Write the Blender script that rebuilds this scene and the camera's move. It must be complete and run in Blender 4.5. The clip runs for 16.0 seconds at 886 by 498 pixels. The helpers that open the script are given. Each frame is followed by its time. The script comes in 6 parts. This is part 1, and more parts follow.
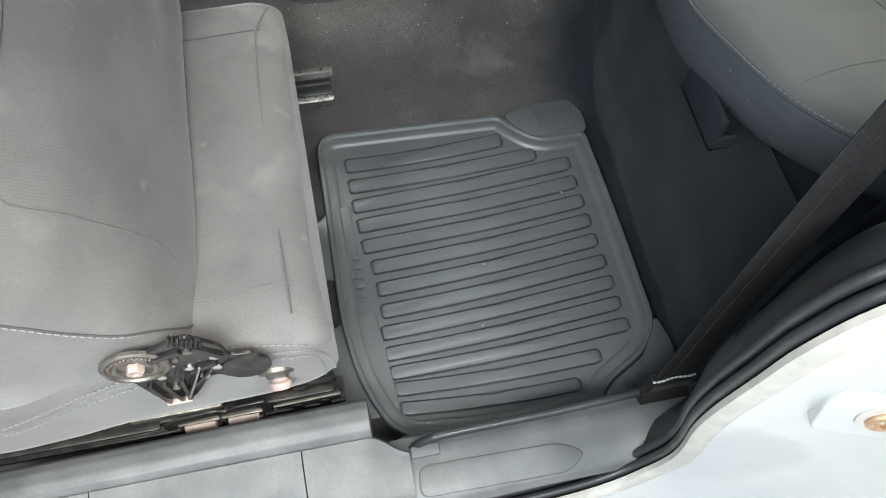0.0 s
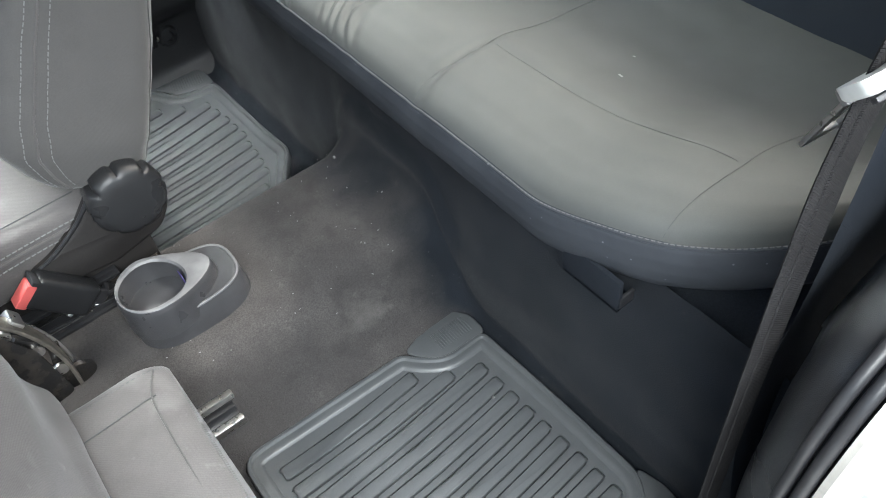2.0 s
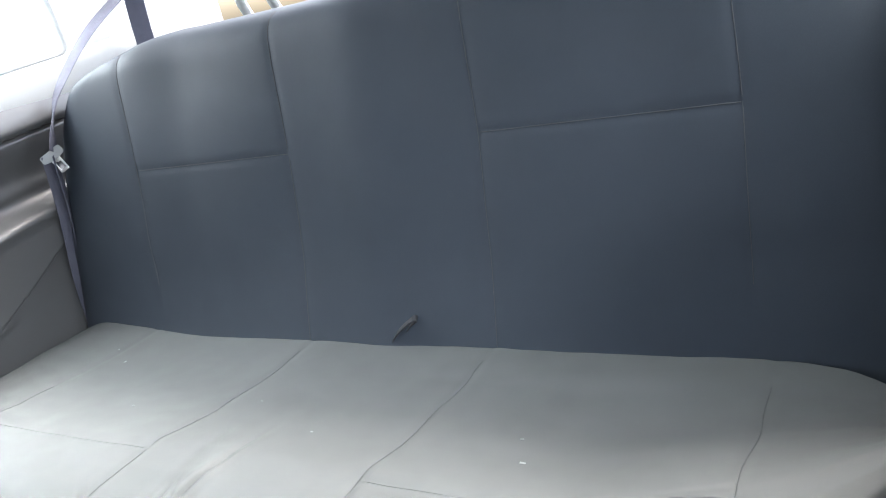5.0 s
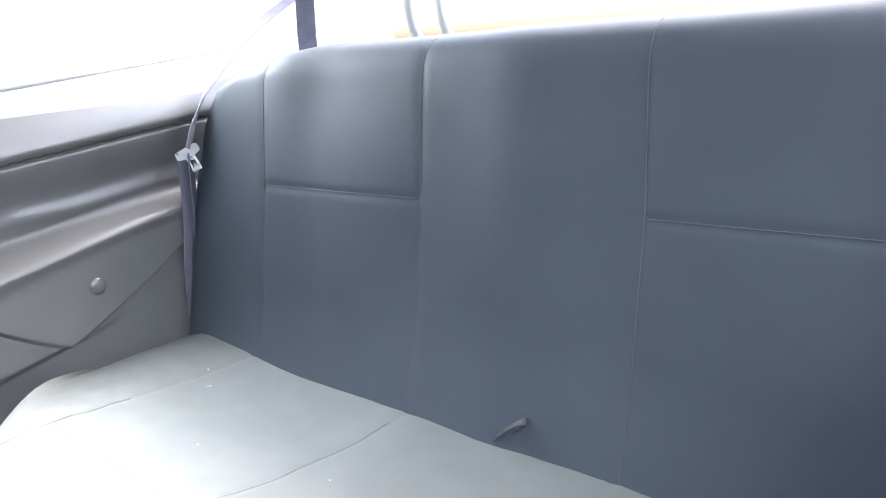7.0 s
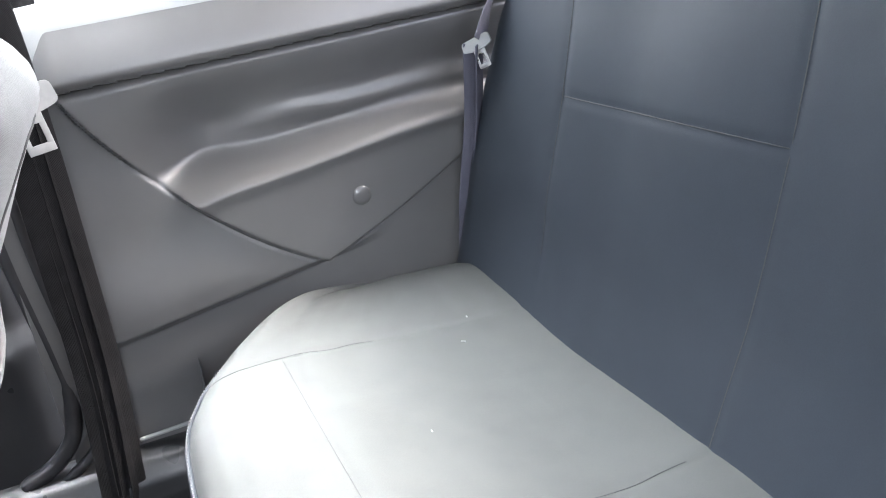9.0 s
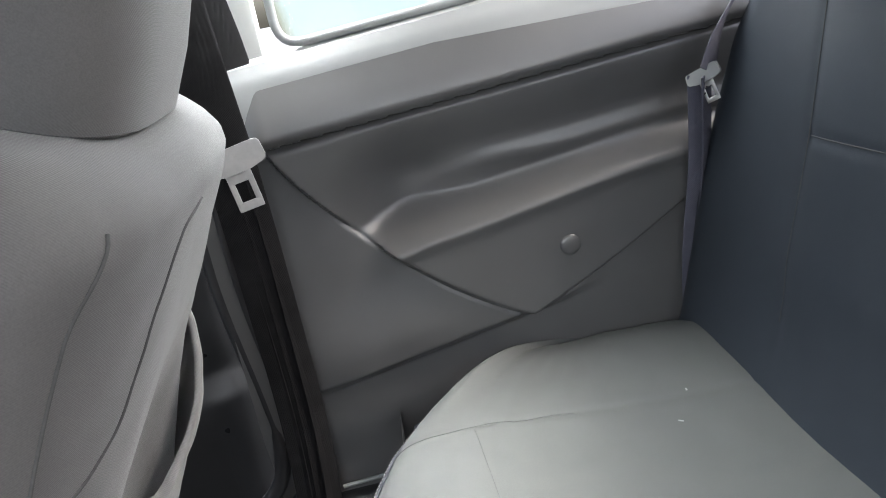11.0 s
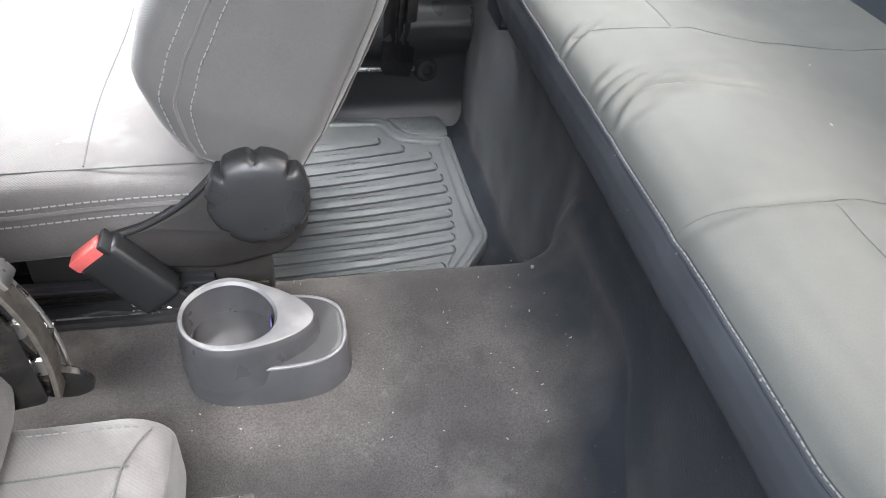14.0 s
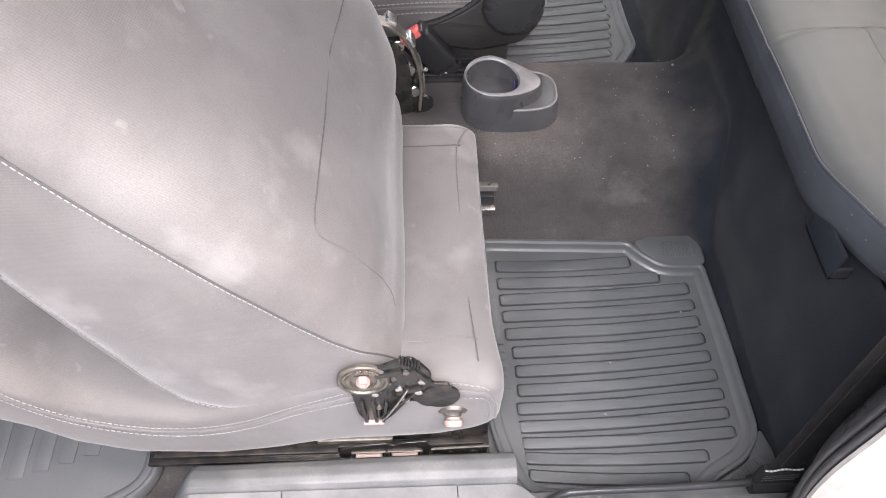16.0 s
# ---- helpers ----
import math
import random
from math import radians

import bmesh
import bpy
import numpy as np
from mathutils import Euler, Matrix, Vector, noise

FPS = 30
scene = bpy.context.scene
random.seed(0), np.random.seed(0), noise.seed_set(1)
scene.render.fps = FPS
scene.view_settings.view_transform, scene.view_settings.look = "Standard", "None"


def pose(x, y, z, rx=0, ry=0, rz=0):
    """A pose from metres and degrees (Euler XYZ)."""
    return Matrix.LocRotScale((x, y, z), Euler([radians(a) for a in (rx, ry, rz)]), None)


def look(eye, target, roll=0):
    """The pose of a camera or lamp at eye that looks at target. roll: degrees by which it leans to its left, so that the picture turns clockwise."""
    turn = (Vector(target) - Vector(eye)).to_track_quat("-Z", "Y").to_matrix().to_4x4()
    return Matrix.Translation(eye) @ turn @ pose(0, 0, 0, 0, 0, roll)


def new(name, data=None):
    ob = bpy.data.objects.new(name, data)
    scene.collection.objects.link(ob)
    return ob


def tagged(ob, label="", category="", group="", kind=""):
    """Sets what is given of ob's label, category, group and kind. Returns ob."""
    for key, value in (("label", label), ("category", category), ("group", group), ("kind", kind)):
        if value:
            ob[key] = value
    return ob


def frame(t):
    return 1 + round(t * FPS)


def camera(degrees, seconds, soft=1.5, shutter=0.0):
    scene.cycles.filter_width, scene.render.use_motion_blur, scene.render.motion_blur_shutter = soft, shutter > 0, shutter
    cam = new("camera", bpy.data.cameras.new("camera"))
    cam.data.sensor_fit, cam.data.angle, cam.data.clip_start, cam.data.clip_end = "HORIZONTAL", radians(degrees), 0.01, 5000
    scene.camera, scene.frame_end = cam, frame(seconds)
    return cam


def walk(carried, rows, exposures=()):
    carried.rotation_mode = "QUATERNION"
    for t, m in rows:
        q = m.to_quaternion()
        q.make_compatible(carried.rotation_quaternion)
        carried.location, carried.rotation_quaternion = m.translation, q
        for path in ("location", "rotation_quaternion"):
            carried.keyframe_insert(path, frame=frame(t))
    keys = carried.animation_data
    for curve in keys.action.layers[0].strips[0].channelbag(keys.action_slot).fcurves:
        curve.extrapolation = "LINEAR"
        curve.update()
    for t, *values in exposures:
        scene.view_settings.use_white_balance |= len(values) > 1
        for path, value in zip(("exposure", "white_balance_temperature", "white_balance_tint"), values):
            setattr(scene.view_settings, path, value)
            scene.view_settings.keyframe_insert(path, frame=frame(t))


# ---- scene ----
cam = camera(60.0, 16.0, 1.0)
PATH = [
    (0, (-0.338, -0.818, 0.927), (-0.122, 0.033, -0.871), 3.2),
    (0.5, (-0.344, -0.812, 0.937), (-0.088, 0.108, -0.82), -0.7),
    (1, (-0.343, -0.804, 0.941), (0.039, 0.201, -0.746), -2.9),
    (1.5, (-0.349, -0.793, 0.947), (0.166, 0.271, -0.666), -4.8),
    (2, (-0.371, -0.752, 0.965), (0.328, 0.338, -0.559), -7.7),
    (2.5, (-0.366, -0.725, 0.962), (0.395, 0.485, -0.437), -16.7),
    (3, (-0.405, -0.687, 0.944), (0.662, 0.434, -0.322), -20.0),
    (3.5, (-0.407, -0.661, 0.927), (0.873, 0.466, -0.118), -21.1),
    (4, (-0.393, -0.647, 0.877), (1.062, 0.418, 0.012), -21.3),
    (4.2, (-0.383, -0.636, 0.858), (1.117, 0.405, 0.043), -19.5),
    (6.3, (-0.23, -0.538, 0.853), (1.37, 0.548, 0.341), -8.3),
    (6.5, (-0.207, -0.529, 0.855), (1.346, 0.617, 0.333), -7.8),
    (7, (-0.189, -0.512, 0.856), (1.231, 0.791, 0.323), -5.5),
    (7.5, (-0.15, -0.487, 0.84), (1.121, 0.959, 0.298), -3.7),
    (8, (-0.114, -0.436, 0.844), (1.07, 1.059, 0.244), -3.5),
    (8.5, (-0.068, -0.361, 0.833), (0.953, 1.222, 0.161), -5.1),
    (9, (-0.004, -0.283, 0.843), (0.735, 1.418, 0.095), -5.3),
    (9.5, (0.032, -0.225, 0.854), (0.486, 1.567, 0.093), -7.3),
    (9.7, (0.042, -0.211, 0.853), (0.409, 1.613, 0.119), -7.9),
    (11.8, (0.059, -0.208, 0.856), (0.229, 1.686, 0.236), -10.8),
    (12, (0.046, -0.208, 0.835), (0.229, 1.656, 0.132), -10.2),
    (12.5, (-0.002, -0.22, 0.804), (0.121, 1.552, -0.116), -12.4),
    (13, (-0.078, -0.281, 0.791), (0.064, 1.379, -0.315), -9.1),
    (13.5, (-0.169, -0.381, 0.772), (0.064, 1.191, -0.444), -2.3),
    (14, (-0.267, -0.548, 0.749), (0.08, 0.939, -0.543), 4.3),
    (14.5, (-0.303, -0.702, 0.817), (0.082, 0.659, -0.598), 5.8),
    (15, (-0.336, -0.862, 0.902), (-0.169, 0.403, -0.638), 2.3),
    (15.5, (-0.396, -0.935, 0.992), (-0.257, 0.306, -0.57), 4.7),
    (16, (-0.485, -0.954, 1.045), (-0.388, 0.227, -0.566), 2.7),
]
EXPOSURE = [(0.0, 0.97, 6600, 4), (0.5, 1.08, 6550, 4), (1.0, 1.18, 6500, 5), (1.5, 1.25, 6500, 5), (2.0, 1.5, 6500, 6), (2.5, 2.15, 6400, 7), (3.0, 2.3, 6500, 7), (3.5, 1.95, 6500, 7), (4.2, 1.9, 6400, 8), (6.3, 2.85, 6050, 12), (7.5, 2.75, 6150, 13), (8.0, 2.6, 6200, 13),
            (9.7, 2.37, 6400, 13), (11.8, 1.17, 6600, 8), (12.5, 1.2, 6700, 7), (13.0, 1.22, 6700, 8), (13.5, 1.52, 6650, 9), (14.0, 1.98, 6600, 11), (14.5, 2.06, 6600, 13), (15.2, 1.88, 6700, 15), (16.0, 1.38, 6850, 19)]
walk(cam, [(t, look(eye, target, roll)) for t, eye, target, roll in PATH], EXPOSURE)

# ---- light: bright hazy daylight from all round, soft high sun ----
SUN_UP, SUN_WAY = 50.0, 99.0
world = bpy.data.worlds.new("sky")
scene.world = world
world.use_nodes = True
wn = world.node_tree
sky = wn.nodes.new("ShaderNodeTexSky")
sky.sky_type, sky.sun_disc = "NISHITA", False
sky.sun_elevation, sky.sun_rotation = radians(SUN_UP), radians(SUN_WAY)
sky.dust_density = 4.0
wn.links.new(sky.outputs["Color"], wn.nodes["Background"].inputs["Color"])
wn.nodes["Background"].inputs["Strength"].default_value = 0.15
sun_data = bpy.data.lights.new("sun", "SUN")
sun_data.energy, sun_data.angle, sun_data.color = 1.6, radians(18), (1.0, 0.965, 0.91)
sun_lamp = new("sun", sun_data)
sw, su = radians(SUN_WAY), radians(SUN_UP)
sun_lamp.matrix_world = look((math.sin(sw) * math.cos(su) * 20, math.cos(sw) * math.cos(su) * 20, math.sin(su) * 20), (0, 0, 0))


def area_lamp(name, center, target, width, height, watts, spread=180):
    """An area lamp that stands in for daylight through an opening."""
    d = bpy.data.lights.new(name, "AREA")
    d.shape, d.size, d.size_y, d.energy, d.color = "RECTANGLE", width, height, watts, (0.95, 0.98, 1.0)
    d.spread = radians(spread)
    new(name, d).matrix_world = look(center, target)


area_lamp("rear_window_daylight", (0.95, 0.05, 1.10), (0.0, 0.05, 0.25), 1.1, 0.40, 0.8)
area_lamp("windscreen_daylight", (-1.28, 0.05, 1.08), (-0.62, 0.10, 0.20), 1.2, 0.36, 0.5, 120)
area_lamp("passenger_window_daylight", (-0.36, 0.80, 1.02), (-0.36, 0.37, 0.0), 0.9, 0.3, 8.2, 80)
area_lamp("far_quarter_window_daylight", (0.40, 0.80, 1.03), (0.10, 0.2, 0.35), 0.40, 0.28, 1.8)
area_lamp("near_quarter_window_daylight", (0.44, -0.74, 1.03), (0.22, -0.30, 0.40), 0.40, 0.28, 2.1)
# added fill lamp outside the open door, brightening driver's seat and floor
area_lamp("open_door_fill_lamp", (-0.55, -1.10, 1.24), (-0.50, -0.50, 0.10), 0.9, 0.24, 7.2, 108)


# ---- materials ----
def material(name, color, rough=0.6, metal=0.0, grain=0.0, grain_size=400.0, blotch=0.0, blotch_size=9.0, bump=0.0, bump_size=900.0,
             sheen=0.0, tint=None, weave=0.0, weave_size=420.0, specular=0.5, speck=0.0, coat=0.0, dust=0.0, dust_color=(0.27, 0.26, 0.255), step_shade=None):
    """Principled surface with fine grain, broad blotches of dust or wear, a woven or grained relief and pale specks of lint."""
    m = bpy.data.materials.new(name)
    m.use_nodes = True
    nt = m.node_tree
    n, l = nt.nodes, nt.links
    b = n["Principled BSDF"]
    b.inputs["Roughness"].default_value, b.inputs["Metallic"].default_value = rough, metal
    b.inputs["Specular IOR Level"].default_value = specular
    b.inputs["Coat Weight"].default_value = coat
    if sheen:
        b.inputs["Sheen Weight"].default_value, b.inputs["Sheen Roughness"].default_value = sheen, 0.4
    co = n.new("ShaderNodeTexCoord").outputs["Object"]
    rgb = n.new("ShaderNodeRGB")
    rgb.outputs[0].default_value = (*color, 1)
    out = rgb.outputs[0]

    def tex(scale, detail=3.0):
        t = n.new("ShaderNodeTexNoise")
        t.inputs["Scale"].default_value, t.inputs["Detail"].default_value = scale, detail
        l.new(co, t.inputs["Vector"])
        return t.outputs["Fac"]

    def ramp(fac, lo, hi, a=0.0, c=1.0):
        r = n.new("ShaderNodeMapRange")
        r.inputs["From Min"].default_value, r.inputs["From Max"].default_value = lo, hi
        r.inputs["To Min"].default_value, r.inputs["To Max"].default_value = a, c
        l.new(fac, r.inputs["Value"])
        return r.outputs["Result"]

    def mix(fac, a, c):
        x = n.new("ShaderNodeMix")
        x.data_type = "RGBA"
        l.new(fac, x.inputs["Factor"])
        l.new(a, x.inputs["A"])
        if isinstance(c, tuple):
            x.inputs["B"].default_value = (*c, 1)
        else:
            l.new(c, x.inputs["B"])
        return x.outputs["Result"]

    def rgb_of(c):
        q = n.new("ShaderNodeRGB")
        q.outputs[0].default_value = (*c, 1)
        return q.outputs[0]

    pale = tint or tuple(min(1, v * 1.7 + 0.02) for v in color)
    if blotch:
        out = mix(ramp(tex(blotch_size, 5.0), 0.42, 0.72, 0, blotch), out, pale)
        out = mix(ramp(tex(blotch_size * 3.1, 4.0), 0.5, 0.75, 0, blotch * 0.6), out, tuple(v * 0.6 for v in color))
    if grain:
        out = mix(ramp(tex(grain_size, 2.0), 0.35, 0.7, 0, grain), out, tuple(v * 0.45 for v in color))
    if dust:
        out = mix(ramp(tex(11.0, 6.0), 0.60, 0.74, 0, dust), out, dust_color)
        out = mix(ramp(tex(37.0, 3.0), 0.68, 0.76, 0, dust * 0.8), out, dust_color)
    if step_shade:
        # shade of the step put into its colour; also less dust than underfoot
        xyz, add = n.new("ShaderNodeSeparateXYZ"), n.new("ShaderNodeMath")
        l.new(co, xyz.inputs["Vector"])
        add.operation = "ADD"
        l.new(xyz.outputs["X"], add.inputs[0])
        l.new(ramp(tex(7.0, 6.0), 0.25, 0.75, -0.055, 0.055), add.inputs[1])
        out = mix(ramp(add.outputs[0], -0.085, 0.012), out, mix(ramp(tex(6.0, 5.0), 0.42, 0.75), rgb_of(step_shade), tuple(v * 1.45 for v in step_shade)))
    if speck:
        v = n.new("ShaderNodeTexVoronoi")
        v.inputs["Scale"].default_value = 70
        l.new(co, v.inputs["Vector"])
        out = mix(ramp(v.outputs["Distance"], 0.05, 0.09, speck, 0), out, tuple(min(1, c * 3.0 + 0.1) for c in color))
    l.new(out, b.inputs["Base Color"])
    h = None
    if weave:
        w1, w2 = n.new("ShaderNodeTexWave"), n.new("ShaderNodeTexWave")
        w1.bands_direction, w2.bands_direction = "DIAGONAL", "Z"
        for w in (w1, w2):
            w.inputs["Scale"].default_value, w.inputs["Distortion"].default_value = weave_size / 3, 0.6
            l.new(co, w.inputs["Vector"])
        mul = n.new("ShaderNodeMath")
        mul.operation = "ADD"
        l.new(w1.outputs["Fac"], mul.inputs[0])
        l.new(w2.outputs["Fac"], mul.inputs[1])
        h, strength, dist = mul.outputs[0], weave, 0.0006
        if weave_size < 600:
            out = mix(ramp(w1.outputs["Fac"], 0.3, 0.9, 0, 0.10), out, tuple(v * 0.55 for v in color))
            l.new(out, b.inputs["Base Color"])
    elif bump:
        h, strength, dist = tex(bump_size, 4.0), bump, 0.001
    if h is not None:
        bp = n.new("ShaderNodeBump")
        bp.inputs["Strength"].default_value, bp.inputs["Distance"].default_value = strength, dist
        l.new(h, bp.inputs["Height"])
        l.new(bp.outputs["Normal"], b.inputs["Normal"])
    if blotch and rough > 0.3:
        l.new(ramp(tex(blotch_size * 1.7), 0.3, 0.7, rough - 0.08, min(1, rough + 0.08)), b.inputs["Roughness"])
    return m


FABRIC = material("grey_seat_fabric", (0.112, 0.1045, 0.103), 0.85, blotch=0.55, blotch_size=6, grain=0.24, grain_size=700, weave=0.16, weave_size=580, sheen=0.25, tint=(0.19, 0.183, 0.18), specular=0.25, dust=0.32)
SMOOTH_FABRIC = material("fine_grey_seat_fabric", (0.090, 0.0865, 0.0845), 0.8, blotch=0.4, blotch_size=5, grain=0.25, grain_size=900, weave=0.15, weave_size=900, sheen=0.25, tint=(0.132, 0.127, 0.124), specular=0.3)
VINYL = material("grey_rear_vinyl", (0.083, 0.087, 0.084), 0.62, blotch=0.3, blotch_size=5, grain=0.15, grain_size=900, bump=0.14, bump_size=1300, specular=0.34, tint=(0.112, 0.116, 0.112))
# backrest's shade is put into this base colour, darker than the cushion's vinyl
VINYL_BACK = material("shaded_slate_rear_vinyl", (0.0308, 0.0378, 0.0476), 0.62, blotch=0.25, blotch_size=4, grain=0.15, grain_size=900, bump=0.12, bump_size=1300, specular=0.28, tint=(0.045, 0.053, 0.064))
VINYL_SIDE = material("dark_rear_cover", (0.037, 0.0415, 0.0495), 0.7, blotch=0.3, blotch_size=12, bump=0.15, bump_size=1500, specular=0.3, speck=0.6)
SEAM = material("dark_seam_thread", (0.055, 0.054, 0.054), 0.85, grain=0.3)
THREAD = material("pale_stitch_thread", (0.21, 0.21, 0.21), 0.8, grain=0.4, grain_size=1500)
GREY_THREAD = material("dull_grey_stitch_thread", (0.13, 0.132, 0.134), 0.8, grain=0.4, grain_size=1500)
FINE_SEAM = material("sewn_vinyl_joint", (0.060, 0.063, 0.063), 0.7, grain=0.3)
BROWN_PANEL = material("dusty_dark_brown_panel", (0.020, 0.0180, 0.0175), 0.6, blotch=0.5, blotch_size=10, grain=0.3, bump=0.2, bump_size=900, specular=0.35, tint=(0.036, 0.033, 0.032))
CUP_GREY = material("scuffed_cup_holder_plastic", (0.115, 0.115, 0.12), 0.40, blotch=0.5, blotch_size=25, bump=0.2, bump_size=1300, tint=(0.24, 0.24, 0.245))
CUP_BLACK = material("dusty_black_cup_plastic", (0.040, 0.040, 0.043), 0.34, blotch=0.5, blotch_size=22, bump=0.2, bump_size=1300, tint=(0.075, 0.075, 0.08))
# last colour holds the shade of the step below the rear seat
CARPET = material("charcoal_carpet", (0.064, 0.060, 0.059), 0.97, blotch=0.85, blotch_size=9, grain=0.6, grain_size=520, bump=1.0, bump_size=600, sheen=0.08, tint=(0.108, 0.101, 0.097), specular=0.1, speck=0.12, dust=0.38, dust_color=(0.165, 0.158, 0.148), step_shade=(0.0128, 0.0152, 0.0192))
CARPET_DARK = material("dark_blue_grey_carpet", (0.0205, 0.0240, 0.0302), 0.97, blotch=0.5, blotch_size=7, grain=0.5, grain_size=500, bump=0.8, bump_size=700, specular=0.05, tint=(0.0275, 0.0315, 0.0380), speck=0.06)
RUBBER = material("black_rubber_mat", (0.078, 0.083, 0.087), 0.40, blotch=0.4, blotch_size=6, grain=0.2, grain_size=700, bump=0.1, bump_size=900, tint=(0.135, 0.14, 0.142), specular=0.5)
PLASTIC = material("black_grained_plastic", (0.018, 0.0185, 0.02), 0.33, blotch=0.3, blotch_size=8, bump=0.25, bump_size=1400, specular=0.5)
TRIM = material("dark_grey_trim_plastic", (0.088, 0.087, 0.086), 0.30, blotch=0.25, blotch_size=5, bump=0.18, bump_size=1500, specular=0.75)
TRIM_PALE = material("mid_grey_trim_plastic", (0.29, 0.30, 0.295), 0.5, blotch=0.25, blotch_size=5, bump=0.2, bump_size=1400, tint=(0.36, 0.36, 0.355))
SILL_GREY = material("scuffed_grey_sill_plastic", (0.085, 0.088, 0.09), 0.55, blotch=0.5, blotch_size=14, grain=0.2, bump=0.3, bump_size=1300, tint=(0.21, 0.21, 0.205))
SOFT_BLACK = material("black_rubber_seal", (0.018, 0.018, 0.020), 0.44, blotch=0.3, blotch_size=20, bump=0.1)
WEB = material("black_belt_webbing", (0.0125, 0.012, 0.0128), 0.75, blotch=0.2, blotch_size=30, weave=0.7, weave_size=900, specular=0.15)
WEB_GREY = material("grey_belt_webbing", (0.1, 0.1, 0.13), 0.7, blotch=0.2, blotch_size=30, weave=0.6, weave_size=900, specular=0.3)
BLACK_METAL = material("greasy_black_metal", (0.028, 0.027, 0.027), 0.26, 0.55, blotch=0.5, blotch_size=60, bump=0.2, bump_size=300, tint=(0.1, 0.085, 0.07))
WORN_STEEL = material("greasy_worn_steel", (0.13, 0.12, 0.105), 0.45, 0.8, blotch=0.6, blotch_size=70, bump=0.2, bump_size=400, tint=(0.30, 0.27, 0.23))
STEEL = material("bright_zinc_steel", (0.55, 0.54, 0.52), 0.32, 1.0, blotch=0.4, blotch_size=60, bump=0.1, tint=(0.7, 0.68, 0.64))
BRASS = material("copper_yellow_bolt", (0.40, 0.27, 0.17), 0.45, 0.6, blotch=0.4, blotch_size=150)
RUSTY = material("rusty_worn_steel", (0.12, 0.09, 0.08), 0.5, 0.6, blotch=0.6, blotch_size=90, tint=(0.25, 0.215, 0.195))
PINK = material("pale_pink_plastic", (0.27, 0.205, 0.185), 0.5, blotch=0.4, blotch_size=90)
RED = material("red_buckle_button", (0.72, 0.13, 0.12), 0.4, blotch=0.2, blotch_size=60)
BELT_GREY = material("pale_grey_belt_plastic", (0.40, 0.41, 0.40), 0.40, blotch=0.3, blotch_size=40, tint=(0.50, 0.505, 0.50))
CREAM = material("cream_belt_plastic", (0.38, 0.375, 0.365), 0.4, blotch=0.3, blotch_size=40)
PAINT = material("white_car_paint", (0.40, 0.412, 0.415), 0.3, blotch=0.25, blotch_size=8, coat=0.5, tint=(0.48, 0.49, 0.49))
CREAM_EDGE = material("cream_body_sealer", (0.36, 0.345, 0.315), 0.5, blotch=0.4, blotch_size=40)
HEADLINER = material("light_grey_headliner", (0.70, 0.70, 0.67), 0.9, blotch=0.2, blotch_size=5, bump=0.3)
ASPHALT = material("pale_concrete_ground", (0.46, 0.465, 0.46), 0.9, blotch=0.4, blotch_size=0.7, grain=0.3, grain_size=60, bump=0.4, bump_size=90)
PURPLE = material("violet_paint_stain", (0.06, 0.045, 0.16), 0.5, blotch=0.3, blotch_size=80)

GLASS = bpy.data.materials.new("window_glass")
GLASS.use_nodes = True
gb = GLASS.node_tree.nodes["Principled BSDF"]
gb.inputs["Transmission Weight"].default_value, gb.inputs["Roughness"].default_value, gb.inputs["IOR"].default_value = 1.0, 0.0, 1.45
gb.inputs["Base Color"].default_value = (0.9, 0.95, 0.92, 1)


# ---- mesh tools ----
def mesh_object(name, bm, mat, smooth=True):
    me = bpy.data.meshes.new(name)
    bmesh.ops.recalc_face_normals(bm, faces=bm.faces)
    bm.to_mesh(me)
    bm.free()
    if smooth:
        for p in me.polygons:
            p.use_smooth = True
        me.set_sharp_from_angle(angle=radians(40))
    me.materials.append(mat)
    return new(name, me)


def part(name, bm, mat, parent=None, label=""):
    """One mesh object, built at its place in the world, under a thing or a part."""
    ob = mesh_object(name, bm, mat)
    if parent is not None:
        ob.parent = parent
        ob.matrix_parent_inverse = Matrix.Translation(-parent.location)
    return tagged(ob, label)


def thing(name, at, label, category, group="", kind=""):
    ob = new(name)
    ob.location = at
    ob.empty_display_size = 0.05
    return tagged(ob, label, category, group, kind)


def structure(name, bm, mat, label, category):
    return tagged(part(name, bm, mat), label, category, "", "structure")


def sheet(fn, nu, nv, wrap=False):
    """A surface of nu by nv quads over the unit square."""
    bm = bmesh.new()
    rows = [[bm.verts.new(fn(i / nu, j / nv)) for j in range(nv + 1)] for i in range(nu if wrap else nu + 1)]
    n = len(rows)
    for i in range(nu):
        a, c = rows[i], rows[(i + 1) % n]
        for j in range(nv):
            bm.faces.new((a[j], c[j], c[j + 1], a[j + 1]))
    return bm


def loft(rings, caps=True, closed=False):
    """Skin over rings of points, all of one length."""
    bm = bmesh.new()
    vs = [[bm.verts.new(p) for p in r] for r in rings]
    k = len(vs[0])
    for a, c in zip(vs, vs[1:] + ([vs[0]] if closed else [])):
        for i in range(k):
            bm.faces.new((a[i], a[(i + 1) % k], c[(i + 1) % k], c[i]))
    if caps and not closed:
        bm.faces.new(vs[0][::-1])
        bm.faces.new(vs[-1])
    return bm


def frames_along(pts):
    pts = [Vector(p) for p in pts]
    out, up = [], None
    for i, p in enumerate(pts):
        d = (pts[min(i + 1, len(pts) - 1)] - pts[max(i - 1, 0)]).normalized()
        if up is None:
            up = Vector((0, 0, 1)) if abs(d.z) < 0.9 else Vector((1, 0, 0))
        side = d.cross(up).normalized()
        up = side.cross(d).normalized()
        out.append((p, side, up))
    return out


